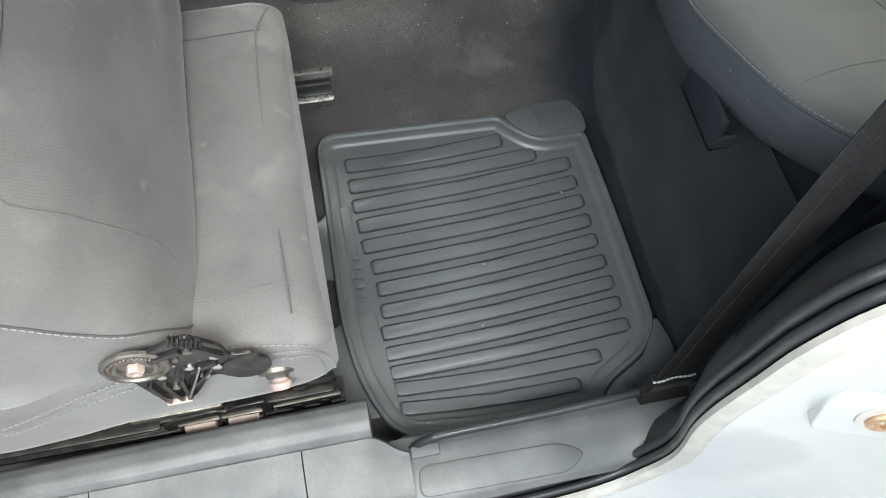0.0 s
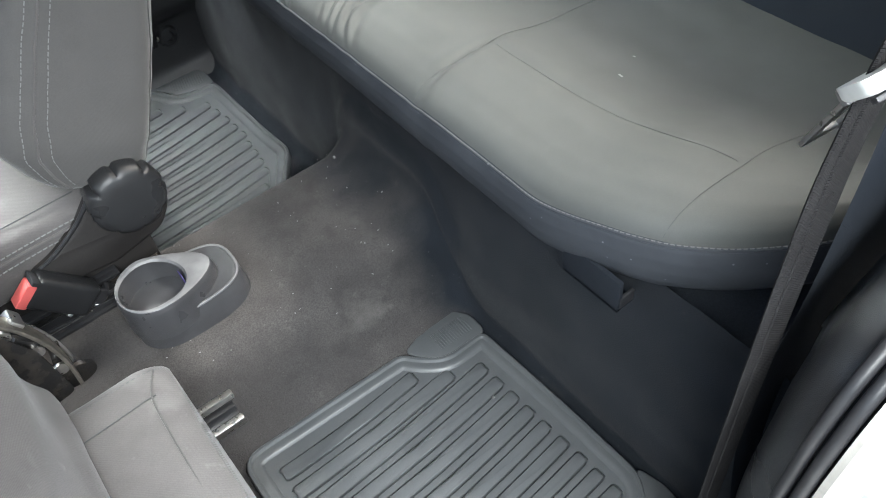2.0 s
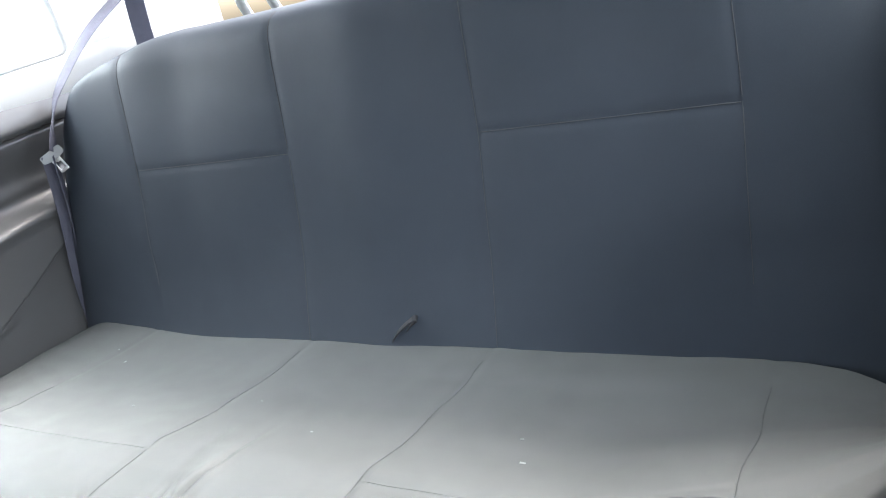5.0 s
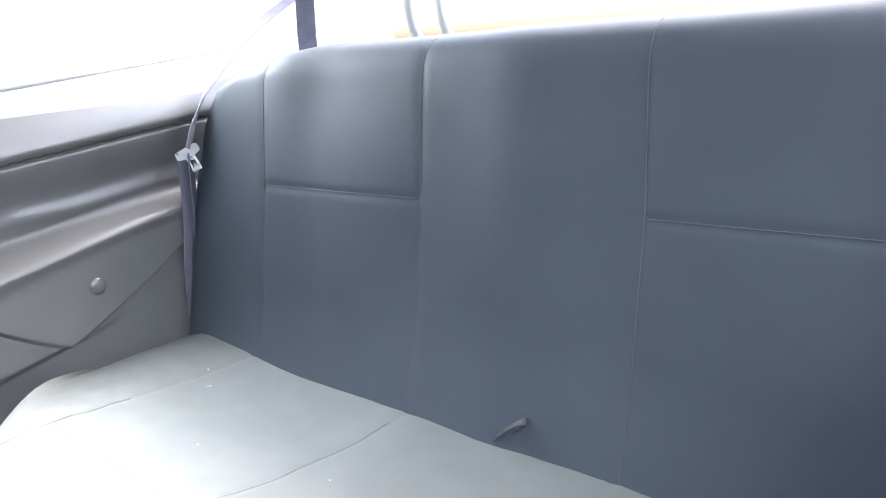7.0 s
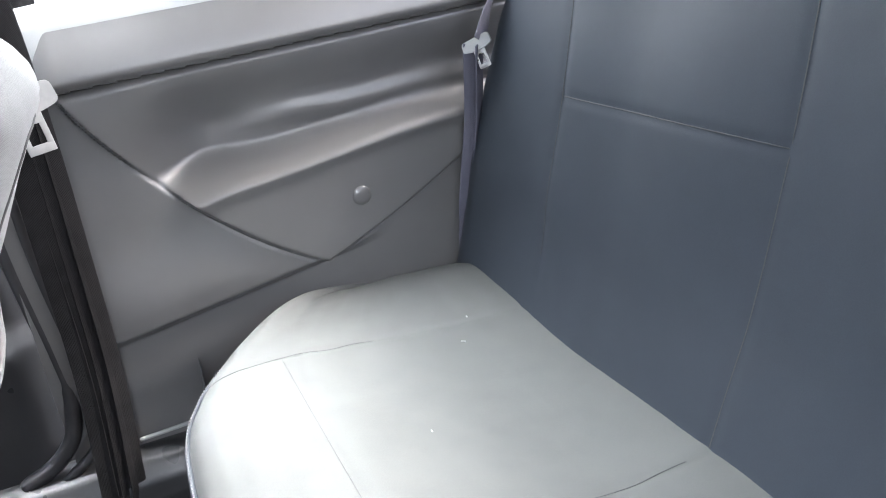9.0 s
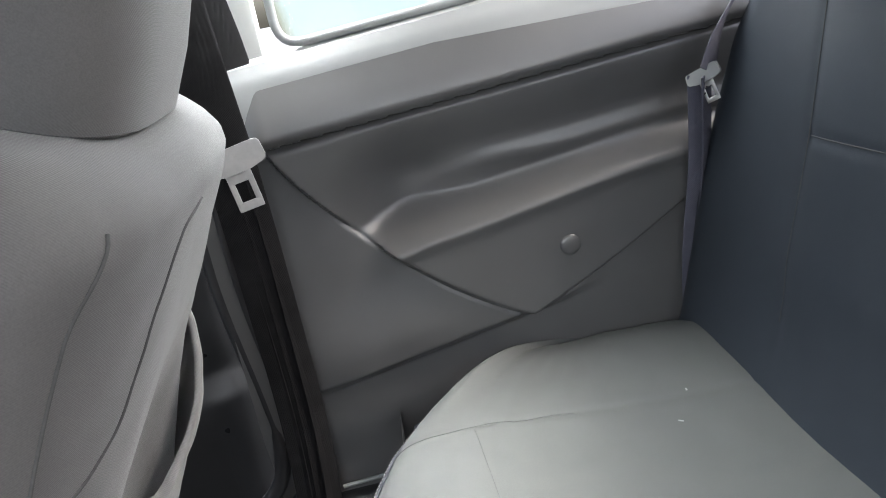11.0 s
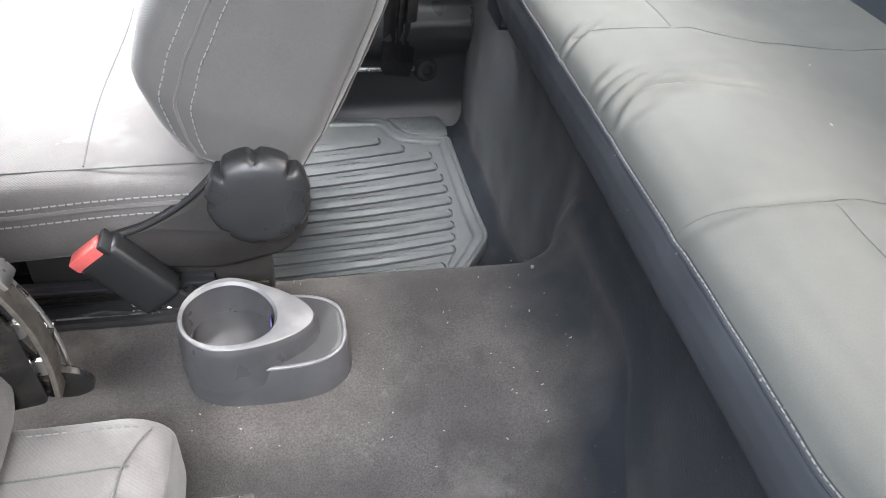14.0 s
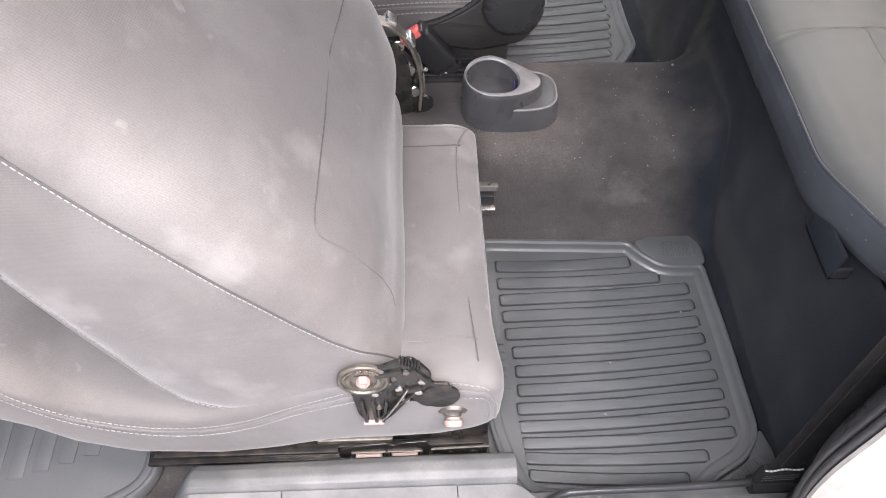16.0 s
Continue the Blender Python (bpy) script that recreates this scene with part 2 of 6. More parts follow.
def smooth_line(pts, n):
    """A Catmull-Rom line through the points, n steps for each span."""
    p = [Vector(q) for q in pts]
    p = [2 * p[0] - p[1]] + p + [2 * p[-1] - p[-2]]
    out = []
    for i in range(1, len(p) - 2):
        a, b, c, d = p[i - 1:i + 3]
        for k in range(n):
            t = k / n
            out.append(0.5 * (2 * b + (c - a) * t + (2 * a - 5 * b + 4 * c - d) * t * t + (3 * b - a - 3 * c + d) * t ** 3))
    return out + [p[-2]]


def tube(pts, r, n=10):
    return loft([[p + r * (math.cos(a) * s + math.sin(a) * u) for a in [2 * math.pi * k / n for k in range(n)]] for p, s, u in frames_along(pts)])


def ribbon(pts, sides, width, thick, taper=None):
    """A flat strap; sides gives the direction of its width at every point."""
    rings = []
    pts = [Vector(p) for p in pts]
    for i, p in enumerate(pts):
        d = (pts[min(i + 1, len(pts) - 1)] - pts[max(i - 1, 0)]).normalized()
        s = Vector(sides[i])
        s = (s - d * s.dot(d)).normalized() * width / 2 * (taper(i / (len(pts) - 1)) if taper else 1)
        u = d.cross(s).normalized() * thick / 2
        rings.append([p + s * 0.94 + u, p + s, p + s * 0.94 - u, p - s * 0.94 - u, p - s, p - s * 0.94 + u])
    return loft(rings)


def box(center, size, bevel=0.002, turn=(0, 0, 0), seg=2):
    bm = bmesh.new()
    bmesh.ops.create_cube(bm, size=1)
    bmesh.ops.scale(bm, vec=size, verts=bm.verts)
    if bevel:
        bmesh.ops.bevel(bm, geom=bm.edges[:], offset=bevel, segments=seg, affect="EDGES", profile=0.6)
    bmesh.ops.transform(bm, matrix=pose(*center, *turn), verts=bm.verts)
    return bm


def round_poly(pts, r, seg=6):
    """Corner points of a flat outline, rounded by radius r (one value or one for each)."""
    out, n = [], len(pts)
    for i in range(n):
        a, b, c = (Vector(pts[(i + k) % n]) for k in (-1, 0, 1))
        rr = r[i] if isinstance(r, (list, tuple)) else r
        d1, d2 = (a - b), (c - b)
        q = min(rr, d1.length * 0.45, d2.length * 0.45)
        p1, p2 = b + d1.normalized() * q, b + d2.normalized() * q
        for k in range(seg + 1):
            t = k / seg
            out.append((1 - t) ** 2 * p1 + 2 * t * (1 - t) * b + t * t * p2)
    return out


def plate(outline, lift, thick, bevel=0.0015):
    """A flat plate: outline of 2D points, lift(u, v, w) into the world, w from 0 to thick."""
    c = sum((Vector(p) for p in outline), Vector((0, 0))) / len(outline)
    rings = []
    for w, inset in ((0, 0), (thick - bevel, 0), (thick - bevel * 0.3, bevel * 0.5), (thick, bevel * 1.3)):
        ring = []
        for p in outline:
            p = Vector(p)
            d = (c - p)
            q = p + d.normalized() * min(inset, d.length)
            ring.append(lift(q.x, q.y, w))
        rings.append(ring)
    return loft(rings)


def disc(center, axis, rings, n=28, bump=None):
    """A turned shape: rings of (radius, height along axis); bump(angle) scales radii."""
    axis = Vector(axis).normalized()
    q = axis.to_track_quat("Z", "Y").to_matrix()
    out = []
    for r, h in rings:
        out.append([Vector(center) + q @ Vector((math.cos(a) * r * (bump(a, r) if bump else 1), math.sin(a) * r * (bump(a, r) if bump else 1), h))
                    for a in [2 * math.pi * k / n for k in range(n)]])
    return loft(out)


def join(*bms):
    out = bms[0]
    for b in bms[1:]:
        me = bpy.data.meshes.new("tmp")
        b.to_mesh(me)
        b.free()
        out.from_mesh(me)
        bpy.data.meshes.remove(me)
    return out


def stitches(pts, dash=0.0042, gap=0.0026, r=0.0007, lift=(0, 0, 0)):
    """A row of short thread dashes along a line."""
    pts = [Vector(p) + Vector(lift) for p in pts]
    bm, run = bmesh.new(), 0.0
    step = dash + gap
    pos = 0.0
    cum = [0.0]
    for a, b in zip(pts, pts[1:]):
        cum.append(cum[-1] + (b - a).length)
    i = 0

    def at(s):
        nonlocal i
        while i < len(pts) - 2 and cum[i + 1] < s:
            i += 1
        span = max(1e-9, cum[i + 1] - cum[i])
        return pts[i].lerp(pts[i + 1], min(1, (s - cum[i]) / span))

    while pos + dash < cum[-1]:
        a, b = at(pos), at(pos + dash)
        d = (b - a).normalized()
        s = d.cross(Vector((0.31, 0.22, 0.92))).normalized() * r
        u = d.cross(s).normalized() * r
        q = [[bm.verts.new(e + k) for k in (s, u, -s, -u)] for e in (a, b)]
        for k in range(4):
            bm.faces.new((q[0][k], q[0][(k + 1) % 4], q[1][(k + 1) % 4], q[1][k]))
        bm.faces.new(q[0])
        bm.faces.new(q[1][::-1])
        pos += step
    return bm


def smoothstep(a, b, x):
    t = max(0.0, min(1.0, (x - a) / (b - a)))
    return t * t * (3 - 2 * t)


def bell(x, w):
    return math.exp(-(x / w) ** 2)


def lerp_table(table, x):
    if x <= table[0][0]:
        return table[0][1]
    for (a, va), (b, vb) in zip(table, table[1:]):
        if x <= b:
            t = (x - a) / (b - a)
            return va + (vb - va) * t
    return table[-1][1]


def smooth_table(rows, blur=0.03, n=500):
    """A function through the rows with its corners rounded over a share blur of the range."""
    a, b = rows[0][0], rows[-1][0]
    xs = np.linspace(a - (b - a) * 0.2, b + (b - a) * 0.2, n)
    ys = np.array([lerp_table(rows, x) for x in xs])
    x0, s0 = rows[0][0], (rows[1][1] - rows[0][1]) / (rows[1][0] - rows[0][0])
    x1, s1 = rows[-1][0], (rows[-1][1] - rows[-2][1]) / (rows[-1][0] - rows[-2][0])
    ys = np.where(xs < x0, rows[0][1] + (xs - x0) * s0, np.where(xs > x1, rows[-1][1] + (xs - x1) * s1, ys))
    k = max(1, int(n * blur / 1.4)) | 1
    for _ in range(3):
        ys = np.convolve(np.pad(ys, k // 2, mode="edge"), np.ones(k) / k, mode="valid")
    return lambda x: float(np.interp(x, xs, ys))


def super_ring(a, b, n, k=48):
    """A rounded rectangle about the origin: half sizes a, b, squareness n."""
    out = []
    for i in range(k):
        t = 2 * math.pi * (i + 0.5) / k
        c, s = math.cos(t), math.sin(t)
        out.append((math.copysign(abs(c) ** (2 / n), c) * a, math.copysign(abs(s) ** (2 / n), s) * b))
    return out


# ---- the car's shell: floor, tunnel, riser, sides, roof ----
TUNNEL = [(-0.72, 0.05), (-0.66, 0.0), (-0.60, -0.012), (-0.215, -0.012), (-0.185, 0.002), (-0.15, 0.04), (-0.132, 0.10), (-0.118, 0.138), (-0.10, 0.156),
          (-0.06, 0.164), (0.06, 0.164), (0.10, 0.156), (0.118, 0.138), (0.132, 0.10), (0.15, 0.04), (0.185, 0.002), (0.215, -0.012), (0.64, -0.012), (0.70, 0.0), (0.76, 0.05)]


def floor_height(y):
    return lerp_table(TUNNEL, y)


def step_fillet(y):
    """Radius of the carpet's bend from the floor up into the step below the rear seat."""
    return 0.028 + 0.022 * smoothstep(0.22, 0.10, abs(y))


def riser_x(y, z):
    return 0.036 + 0.05 * max(0.0, z - 0.1) - 0.012 * smoothstep(0.165, 0.11, abs(y)) * smoothstep(0.30, 0.16, z) + 0.007 * noise.noise((y * 5, z * 7, 1)) + 0.0025 * noise.noise((y * 17, z * 13, 6))


def floor_point(u, v):
    y = -0.72 + 1.48 * v
    base, r = floor_height(y), step_fillet(y)
    start = riser_x(y, base) - r
    if u < 0.92:
        x, z = -1.36 + (start + 1.36) * u / 0.92, base
    else:
        a = (u - 0.92) / 0.08 * math.pi / 2
        x, z = start + r * math.sin(a), base + r * (1 - math.cos(a))
    inside = smoothstep(0.66, 0.6, abs(y - 0.02)) * smoothstep(0.95, 0.90, u)
    z += (0.004 * noise.noise((x * 6, y * 6, 0)) + 0.0015 * noise.noise((x * 40, y * 40, 3))) * inside
    return (x, y, z)


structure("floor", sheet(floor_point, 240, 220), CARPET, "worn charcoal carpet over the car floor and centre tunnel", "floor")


def riser_point(u, v):
    y = -0.72 + 1.48 * u
    low = floor_height(y) + step_fillet(y)
    z = low + (0.34 - low) * v
    x0 = riser_x(y, floor_height(y))
    return (x0 + (riser_x(y, z) - x0) * smoothstep(0.0, 0.35, v), y, z)


structure("seat_riser", sheet(riser_point, 220, 40), CARPET, "blue-grey carpet on the step below the rear seat, darkened with its shade", "carpet")


structure("seat_base", box((0.26, 0.03, 0.165), (0.40, 1.34, 0.315), 0.01), CARPET_DARK, "dark carpeted base under the rear seat", "seat base")


def side_curve():
    """The rear edge of the open door's frame, in x and z, from the sill up to the roof."""
    return smooth_line([(-1.30, -0.735, 0.10), (-0.80, -0.735, 0.095), (-0.45, -0.734, 0.090), (-0.27, -0.733, 0.088), (-0.168, -0.730, 0.089), (-0.116, -0.726, 0.095), (-0.084, -0.722, 0.118), (-0.0735, -0.722, 0.17), (-0.080, -0.722, 0.235),
                        (-0.096, -0.722, 0.312), (-0.103, -0.722, 0.38), (-0.101, -0.722, 0.455), (-0.098, -0.722, 0.515), (-0.080, -0.722, 0.566), (-0.030, -0.722, 0.602), (0.045, -0.722, 0.645), (0.115, -0.72, 0.72), (0.16, -0.708, 0.83), (0.17, -0.67, 1.0), (0.15, -0.60, 1.15)], 10)


EDGE = side_curve()


def edge_normals():
    out = []
    for i, p in enumerate(EDGE):
        d = EDGE[min(i + 1, len(EDGE) - 1)] - EDGE[max(i - 1, 0)]
        out.append(Vector((d.z, 0, -d.x)).normalized())
    return out


EDGE_OUT = edge_normals()


def edge_strip(rows, i0=0, i1=None):
    """A strip along the door frame's edge: rows of (outwards from the opening, across the car)."""
    idx = range(i0, i1 if i1 is not None else len(EDGE))
    bm = bmesh.new()
    vs = [[bm.verts.new(EDGE[i] + EDGE_OUT[i] * o + Vector((0, a, 0))) for o, a in rows] for i in idx]
    for a, c in zip(vs, vs[1:]):
        for j in range(len(rows) - 1):
            bm.faces.new((a[j], c[j], c[j + 1], a[j + 1]))
    return bm


door_frame = thing("door_frame", (0.0, -0.74, 0.05), "white painted door frame and sill of the open driver's door", "door frame", "", "structure")
part("jamb", edge_strip([(0.0, 0.0), (0.004, -0.006), (0.02, -0.010), (0.045, -0.017), (0.075, -0.026), (0.105, -0.045), (0.135, -0.085), (0.17, -0.112), (0.35, -0.125), (0.7, -0.12)]), PAINT, door_frame)
part("sealer_edge", edge_strip([(-0.002, 0.001), (-0.003, -0.004), (0.002, -0.0085), (0.008, -0.0105), (0.013, -0.0100), (0.015, -0.0075)]), CREAM_EDGE, door_frame, "cream sealer line along the frame's edge")
seal = thing("door_seal", (-0.1, -0.69, 0.1), "black double-lipped rubber seal round the door opening", "seal")
part("outer_lip", tube([p + EDGE_OUT[i] * 0.001 + Vector((0, 0.0075, 0)) for i, p in enumerate(EDGE)], 0.0046), SOFT_BLACK, seal)
part("inner_lip", tube([p + EDGE_OUT[i] * 0.004 + Vector((0, 0.0185, 0)) for i, p in enumerate(EDGE)], 0.0046), SOFT_BLACK, seal)
part("channel", edge_strip([(0.003, 0.001), (0.007, 0.006), (0.008, 0.013), (0.010, 0.020), (0.012, 0.028)]), SOFT_BLACK, seal)
CORNER = next(i for i, p in enumerate(EDGE) if p.x > -0.16)
pillar = structure("trim_pillar", edge_strip([(0.008, 0.021), (0.010, 0.026), (0.016, 0.036), (0.026, 0.047), (0.040, 0.054), (0.070, 0.060), (0.10, 0.068), (0.2, 0.076)], CORNER), PLASTIC, "black grained plastic trim on the rear side of the door opening", "trim")


def near_quarter(u, v):
    x, z = 0.0 + 1.0 * u, -0.02 + 0.84 * v
    return (x, -0.635 - 0.03 * smoothstep(0.3, 0.0, z) + 0.01 * noise.noise((x * 4, z * 4, 2)), z)


structure("wall_near", sheet(near_quarter, 40, 30), CARPET_DARK, "dark carpeted trim panel on the driver's side of the rear seat", "trim panel")


# far side: quarter trim with its moulded scoop, boundary lines and ledge
def low_curve(x):
    """Height of the line between the upper and lower trim pieces."""
    if x < 0.247:
        t = max(0.0, min(1.0, (x + 0.045) / 0.292))
        return 0.722 - 0.353 * t ** 0.82 + 0.066 * t ** 2.2
    return 0.435 + (x - 0.247) * 0.42 + (x - 0.247) ** 2 * 0.45


def crease(x):
    return 0.562 + 0.05 * smoothstep(0.06, 0.5, x) - 0.012 * bell(x - 0.06, 0.05)


def far_y(x, z):
    top = 0.716 + 0.075 * (x + 0.05)
    y = 0.708
    if z > top:
        y = 0.700 + 0.03 * smoothstep(0.0, 0.11, z - top)
    else:
        y = 0.712
    line = low_curve(x)
    up = smoothstep(-0.004, 0.004, z - line) * smoothstep(-0.08, -0.03, x)
    c = crease(x)
    fade = smoothstep(-0.03, 0.13, x)
    scoop = (0.038 + 0.020 * bell(x - 0.10, 0.08)) * smoothstep(c - 0.002, c + 0.045 + 0.012 * bell(x - 0.09, 0.07), z) * smoothstep(top + 0.0, top - 0.09, z)
    second = 0.010 * bell(z - (c + 0.052 + 0.02 * bell(x - 0.2, 0.1)), 0.016) * smoothstep(0.12, 0.25, x)
    y += up * (-0.018 + fade * scoop - fade * second - 0.006 * bell(z - c, 0.012) * fade)
    d = z + 0.17 * (0.25 - x)
    bulge = smoothstep(0.58, 0.46, d) * smoothstep(0.432, 0.447, d) * smoothstep(-0.12, 0.03, x)
    y += (1 - up) * (-0.013 * bulge * smoothstep(0.36, 0.24, x) + 0.02 * smoothstep(0.36, 0.24, z))
    y += 0.004 * bell(z - line, 0.0035) * smoothstep(-0.07, -0.04, x)
    y += 0.008 * bell(z - top, 0.006)
    return y


def far_point(u, v):
    x, z = -0.135 + 0.99 * u, 0.20 + 0.60 * v
    return (x, far_y(x, z), z)


far_panel = thing("quarter_trim", (0.3, 0.72, 0.2), "moulded dark grey plastic trim beside the rear seat with a curved joint line", "trim panel", "", "structure")
part("moulding", sheet(far_point, 400, 300), TRIM, far_panel)


def ledge_point(u, v):
    x = -0.135 + 0.99 * u
    top = 0.716 + 0.075 * (x + 0.05) + 0.003
    prof = [(0.701, 0.0), (0.697, 0.004), (0.696, 0.02), (0.699, 0.05), (0.704, 0.075), (0.712, 0.092), (0.726, 0.098)]
    k = v * (len(prof) - 1)
    i = min(int(k), len(prof) - 2)
    t = k - i
    return (x, prof[i][0] * (1 - t) + prof[i + 1][0] * t, top + prof[i][1] * (1 - t) + prof[i + 1][1] * t)


part("window_ledge", sheet(ledge_point, 40, 18), TRIM_PALE, far_panel, "paler grey ledge below the side window")
part("fixing_cap", disc((0.306, 0.695, 0.523), (0, -1, 0), [(0.0145, -0.01), (0.0145, 0.0), (0.0125, 0.0025), (0.0075, 0.004), (0.002, 0.0045)]), TRIM, far_panel, "round plastic fixing cap")

# far door, closed, and its seal
door = thing("passenger_door", (-0.6, 0.76, 0.2), "closed passenger door with dark grey inner trim", "door")


def door_point(u, v):
    x, z = -1.30 + 1.165 * u, 0.17 + 0.60 * v
    y = 0.748 - 0.02 * smoothstep(0.45, 0.40, z) + 0.012 * bell(z - 0.43, 0.012)
    y += 0.03 * smoothstep(-0.17, -0.135, x)
    return (x, y, z)


part("inner_trim", sheet(door_point, 60, 40), PLASTIC, door)
part("armrest", box((-0.62, 0.722, 0.46), (0.5, 0.06, 0.05), 0.018), PLASTIC, door)
part("ledge", box((-0.72, 0.76, 0.785), (1.16, 0.07, 0.03), 0.01), TRIM, door)
far_seal = thing("door_seal", (-0.13, 0.735, 0.2), "black rubber seal along the closed passenger door", "seal")
part("lip", tube(smooth_line([(-0.125, 0.722, 0.86), (-0.138, 0.722, 0.70), (-0.137, 0.722, 0.55), (-0.122, 0.722, 0.40), (-0.118, 0.722, 0.32), (-0.135, 0.722, 0.26), (-0.19, 0.722, 0.222), (-0.30, 0.722, 0.205), (-1.2, 0.722, 0.20)], 8), 0.011), SOFT_BLACK, far_seal)
part("inner_lip", tube(smooth_line([(-0.10, 0.716, 0.86), (-0.112, 0.716, 0.70), (-0.112, 0.716, 0.55), (-0.098, 0.716, 0.40), (-0.094, 0.716, 0.32), (-0.105, 0.716, 0.25), (-0.15, 0.716, 0.212)], 8), 0.007), SOFT_BLACK, far_seal)

# far sill trim: rounded plastic with a lower guide rail
sill_far = thing("sill_trim", (-0.4, 0.72, 0.02), "rounded black plastic trim over the passenger side sill", "trim", "", "structure")


def sill_far_point(u, v):
    x = -1.25 + 1.40 * u
    prof = [(0.76, 0.215), (0.742, 0.222), (0.725, 0.222), (0.700, 0.212), (0.684, 0.190), (0.680, 0.165), (0.688, 0.145), (0.700, 0.125), (0.70, 0.08), (0.695, 0.03), (0.67, -0.005)]
    k = v * (len(prof) - 1)
    i = min(int(k), len(prof) - 2)
    t = k - i
    return (x, prof[i][0] * (1 - t) + prof[i + 1][0] * t, prof[i][1] * (1 - t) + prof[i + 1][1] * t)


part("cover", sheet(sill_far_point, 30, 30), PLASTIC, sill_far)
part("edge_strip", tube([(-0.05, 0.722, 0.236), (0.15, 0.722, 0.246)], 0.003), TRIM_PALE, sill_far, "thin pale edge strip")
guide = thing("belt_guide_rail", (-0.2, 0.70, 0.1), "thin bare metal guide rail for the front passenger's belt", "rail")
part("rod", tube(smooth_line([(-0.40, 0.69, 0.075), (-0.36, 0.682, 0.105), (-0.31, 0.68, 0.118), (-0.2, 0.682, 0.112), (-0.08, 0.69, 0.105), (-0.03, 0.70, 0.10)], 6), 0.0045), STEEL, guide)
part("end_cap", disc((-0.035, 0.695, 0.10), (0.2, -1, 0.2), [(0.021, -0.02), (0.021, 0.004), (0.017, 0.009), (0.010, 0.010), (0.008, 0.003)]), PLASTIC, guide, "round black plastic end cap")
part("foot", disc((-0.365, 0.68, 0.095), (0.1, -0.8, 0.5), [(0.030, -0.02), (0.030, 0.006), (0.024, 0.016), (0.012, 0.022), (0.003, 0.023)]), PLASTIC, guide, "round black plastic foot")

# upper side frames, roof and ends: plain walls that close the car
def frame_wall(name, label, cells, axis_y, mat=TRIM_PALE, thick=0.04):
    bms = [box(((x0 + x1) / 2, axis_y, (z0 + z1) / 2), (x1 - x0, thick, z1 - z0), 0.008) for x0, x1, z0, z1 in cells]
    return structure(name, join(*bms), mat, label, "pillar")


frame_wall("wall_far", "pale grey trimmed pillars and roof rail on the passenger side",
           [(-1.32, -0.155, 1.20, 1.30), (-0.15, -0.018, 0.80, 1.30), (-0.014, 1.0, 1.19, 1.29), (0.66, 1.1, 0.80, 1.185)], 0.775, HEADLINER)
frame_wall("wall_near_upper", "pale grey trimmed pillars and roof rail on the driver's side", [(0.16, 0.27, 0.80, 1.28), (0.66, 1.1, 0.80, 1.28), (0.275, 0.655, 1.19, 1.28)], -0.70, HEADLINER)
# front end, out of view, added over the windscreen to block sky light
structure("ceiling", box((-0.43, 0.03, 1.325), (2.12, 1.42, 0.04), 0.01), HEADLINER, "light grey fabric headliner with an added front end over the windscreen", "ceiling")
structure("wall_front", box((-1.42, 0.03, 0.41), (0.12, 1.50, 0.90), 0.03), PLASTIC, "black plastic dashboard end of the cabin", "dashboard")
structure("boot_floor", box((0.92, 0.03, 0.28), (0.80, 1.40, 0.03), 0.005), CARPET_DARK, "dark carpet of the luggage space", "floor")
structure("wall_rear", box((1.30, 0.03, 0.52), (0.05, 1.40, 0.50), 0.01), TRIM, "dark grey lower tailgate trim", "tailgate")
frame_wall("wall_far_boot", "dark grey side trim of the luggage space", [(0.86, 1.30, 0.28, 0.80)], 0.72, TRIM)

quarter_window = thing("window_1", (0.3, 0.79, 0.83), "side window in a thin grey frame behind the passenger door", "window", "", "structure")
WIN = [(0.004, 0.826), (0.64, 0.868), (0.64, 1.17), (0.06, 1.18), (0.0, 1.10)]
outline = round_poly(WIN, [0.03, 0.03, 0.05, 0.05, 0.03])
rim = [Vector((p.x, 0.722 + 0.10 * (p.y - 0.83), p.y)) for p in outline]
part("window_frame", tube(rim + rim[:1], 0.0055), TRIM_PALE, quarter_window)
pane = part("pane", plate([tuple(p) for p in outline], lambda a, b, w: Vector((a, 0.724 + 0.10 * (b - 0.83) + w, b)), 0.004, 0.0008), GLASS, quarter_window)
pane.visible_shadow = False

tailgate = thing("tailgate_frame", (1.15, 0.0, 0.78), "pale tailgate frame with slanting window bars", "tailgate", "", "structure")
for y0 in (-0.60, -0.42, 0.477, 0.557):
    part("bar", tube(smooth_line([(0.86, y0 * 0.86, 0.96), (0.95, y0 * 0.98, 0.86), (1.12, y0 * 1.06, 0.74)], 5), 0.011), HEADLINER, tailgate)

structure("ground", sheet(lambda u, v: ((u - 0.5) * 400, (v - 0.5) * 400, -0.32), 8, 8), ASPHALT, "pale dusty concrete yard under the car", "ground")


# ---- driver's side sill ----
sill = thing("sill_cover", (-0.6, -0.64, 0.02), "scuffed grey plastic cover along the driver's door sill", "trim", "", "structure")


def sill_profile(prof, x0, x1, n=60, warp=None):
    def fn(u, v):
        x = x0 + (x1 - x0) * u
        k = v * (len(prof) - 1)
        i = min(int(k), len(prof) - 2)
        t = k - i
        p = Vector((x, prof[i][0] * (1 - t) + prof[i + 1][0] * t, prof[i][1] * (1 - t) + prof[i + 1][1] * t))
        return p + warp(p) if warp else p
    return sheet(fn, n, (len(prof) - 1) * 4)


def sill_bend(p):
    return Vector((0, 0, -0.045 * smoothstep(-0.745, -0.775, p.x) - 0.012 * smoothstep(-0.45, -0.74, p.x) * smoothstep(-0.64, -0.60, p.y)))


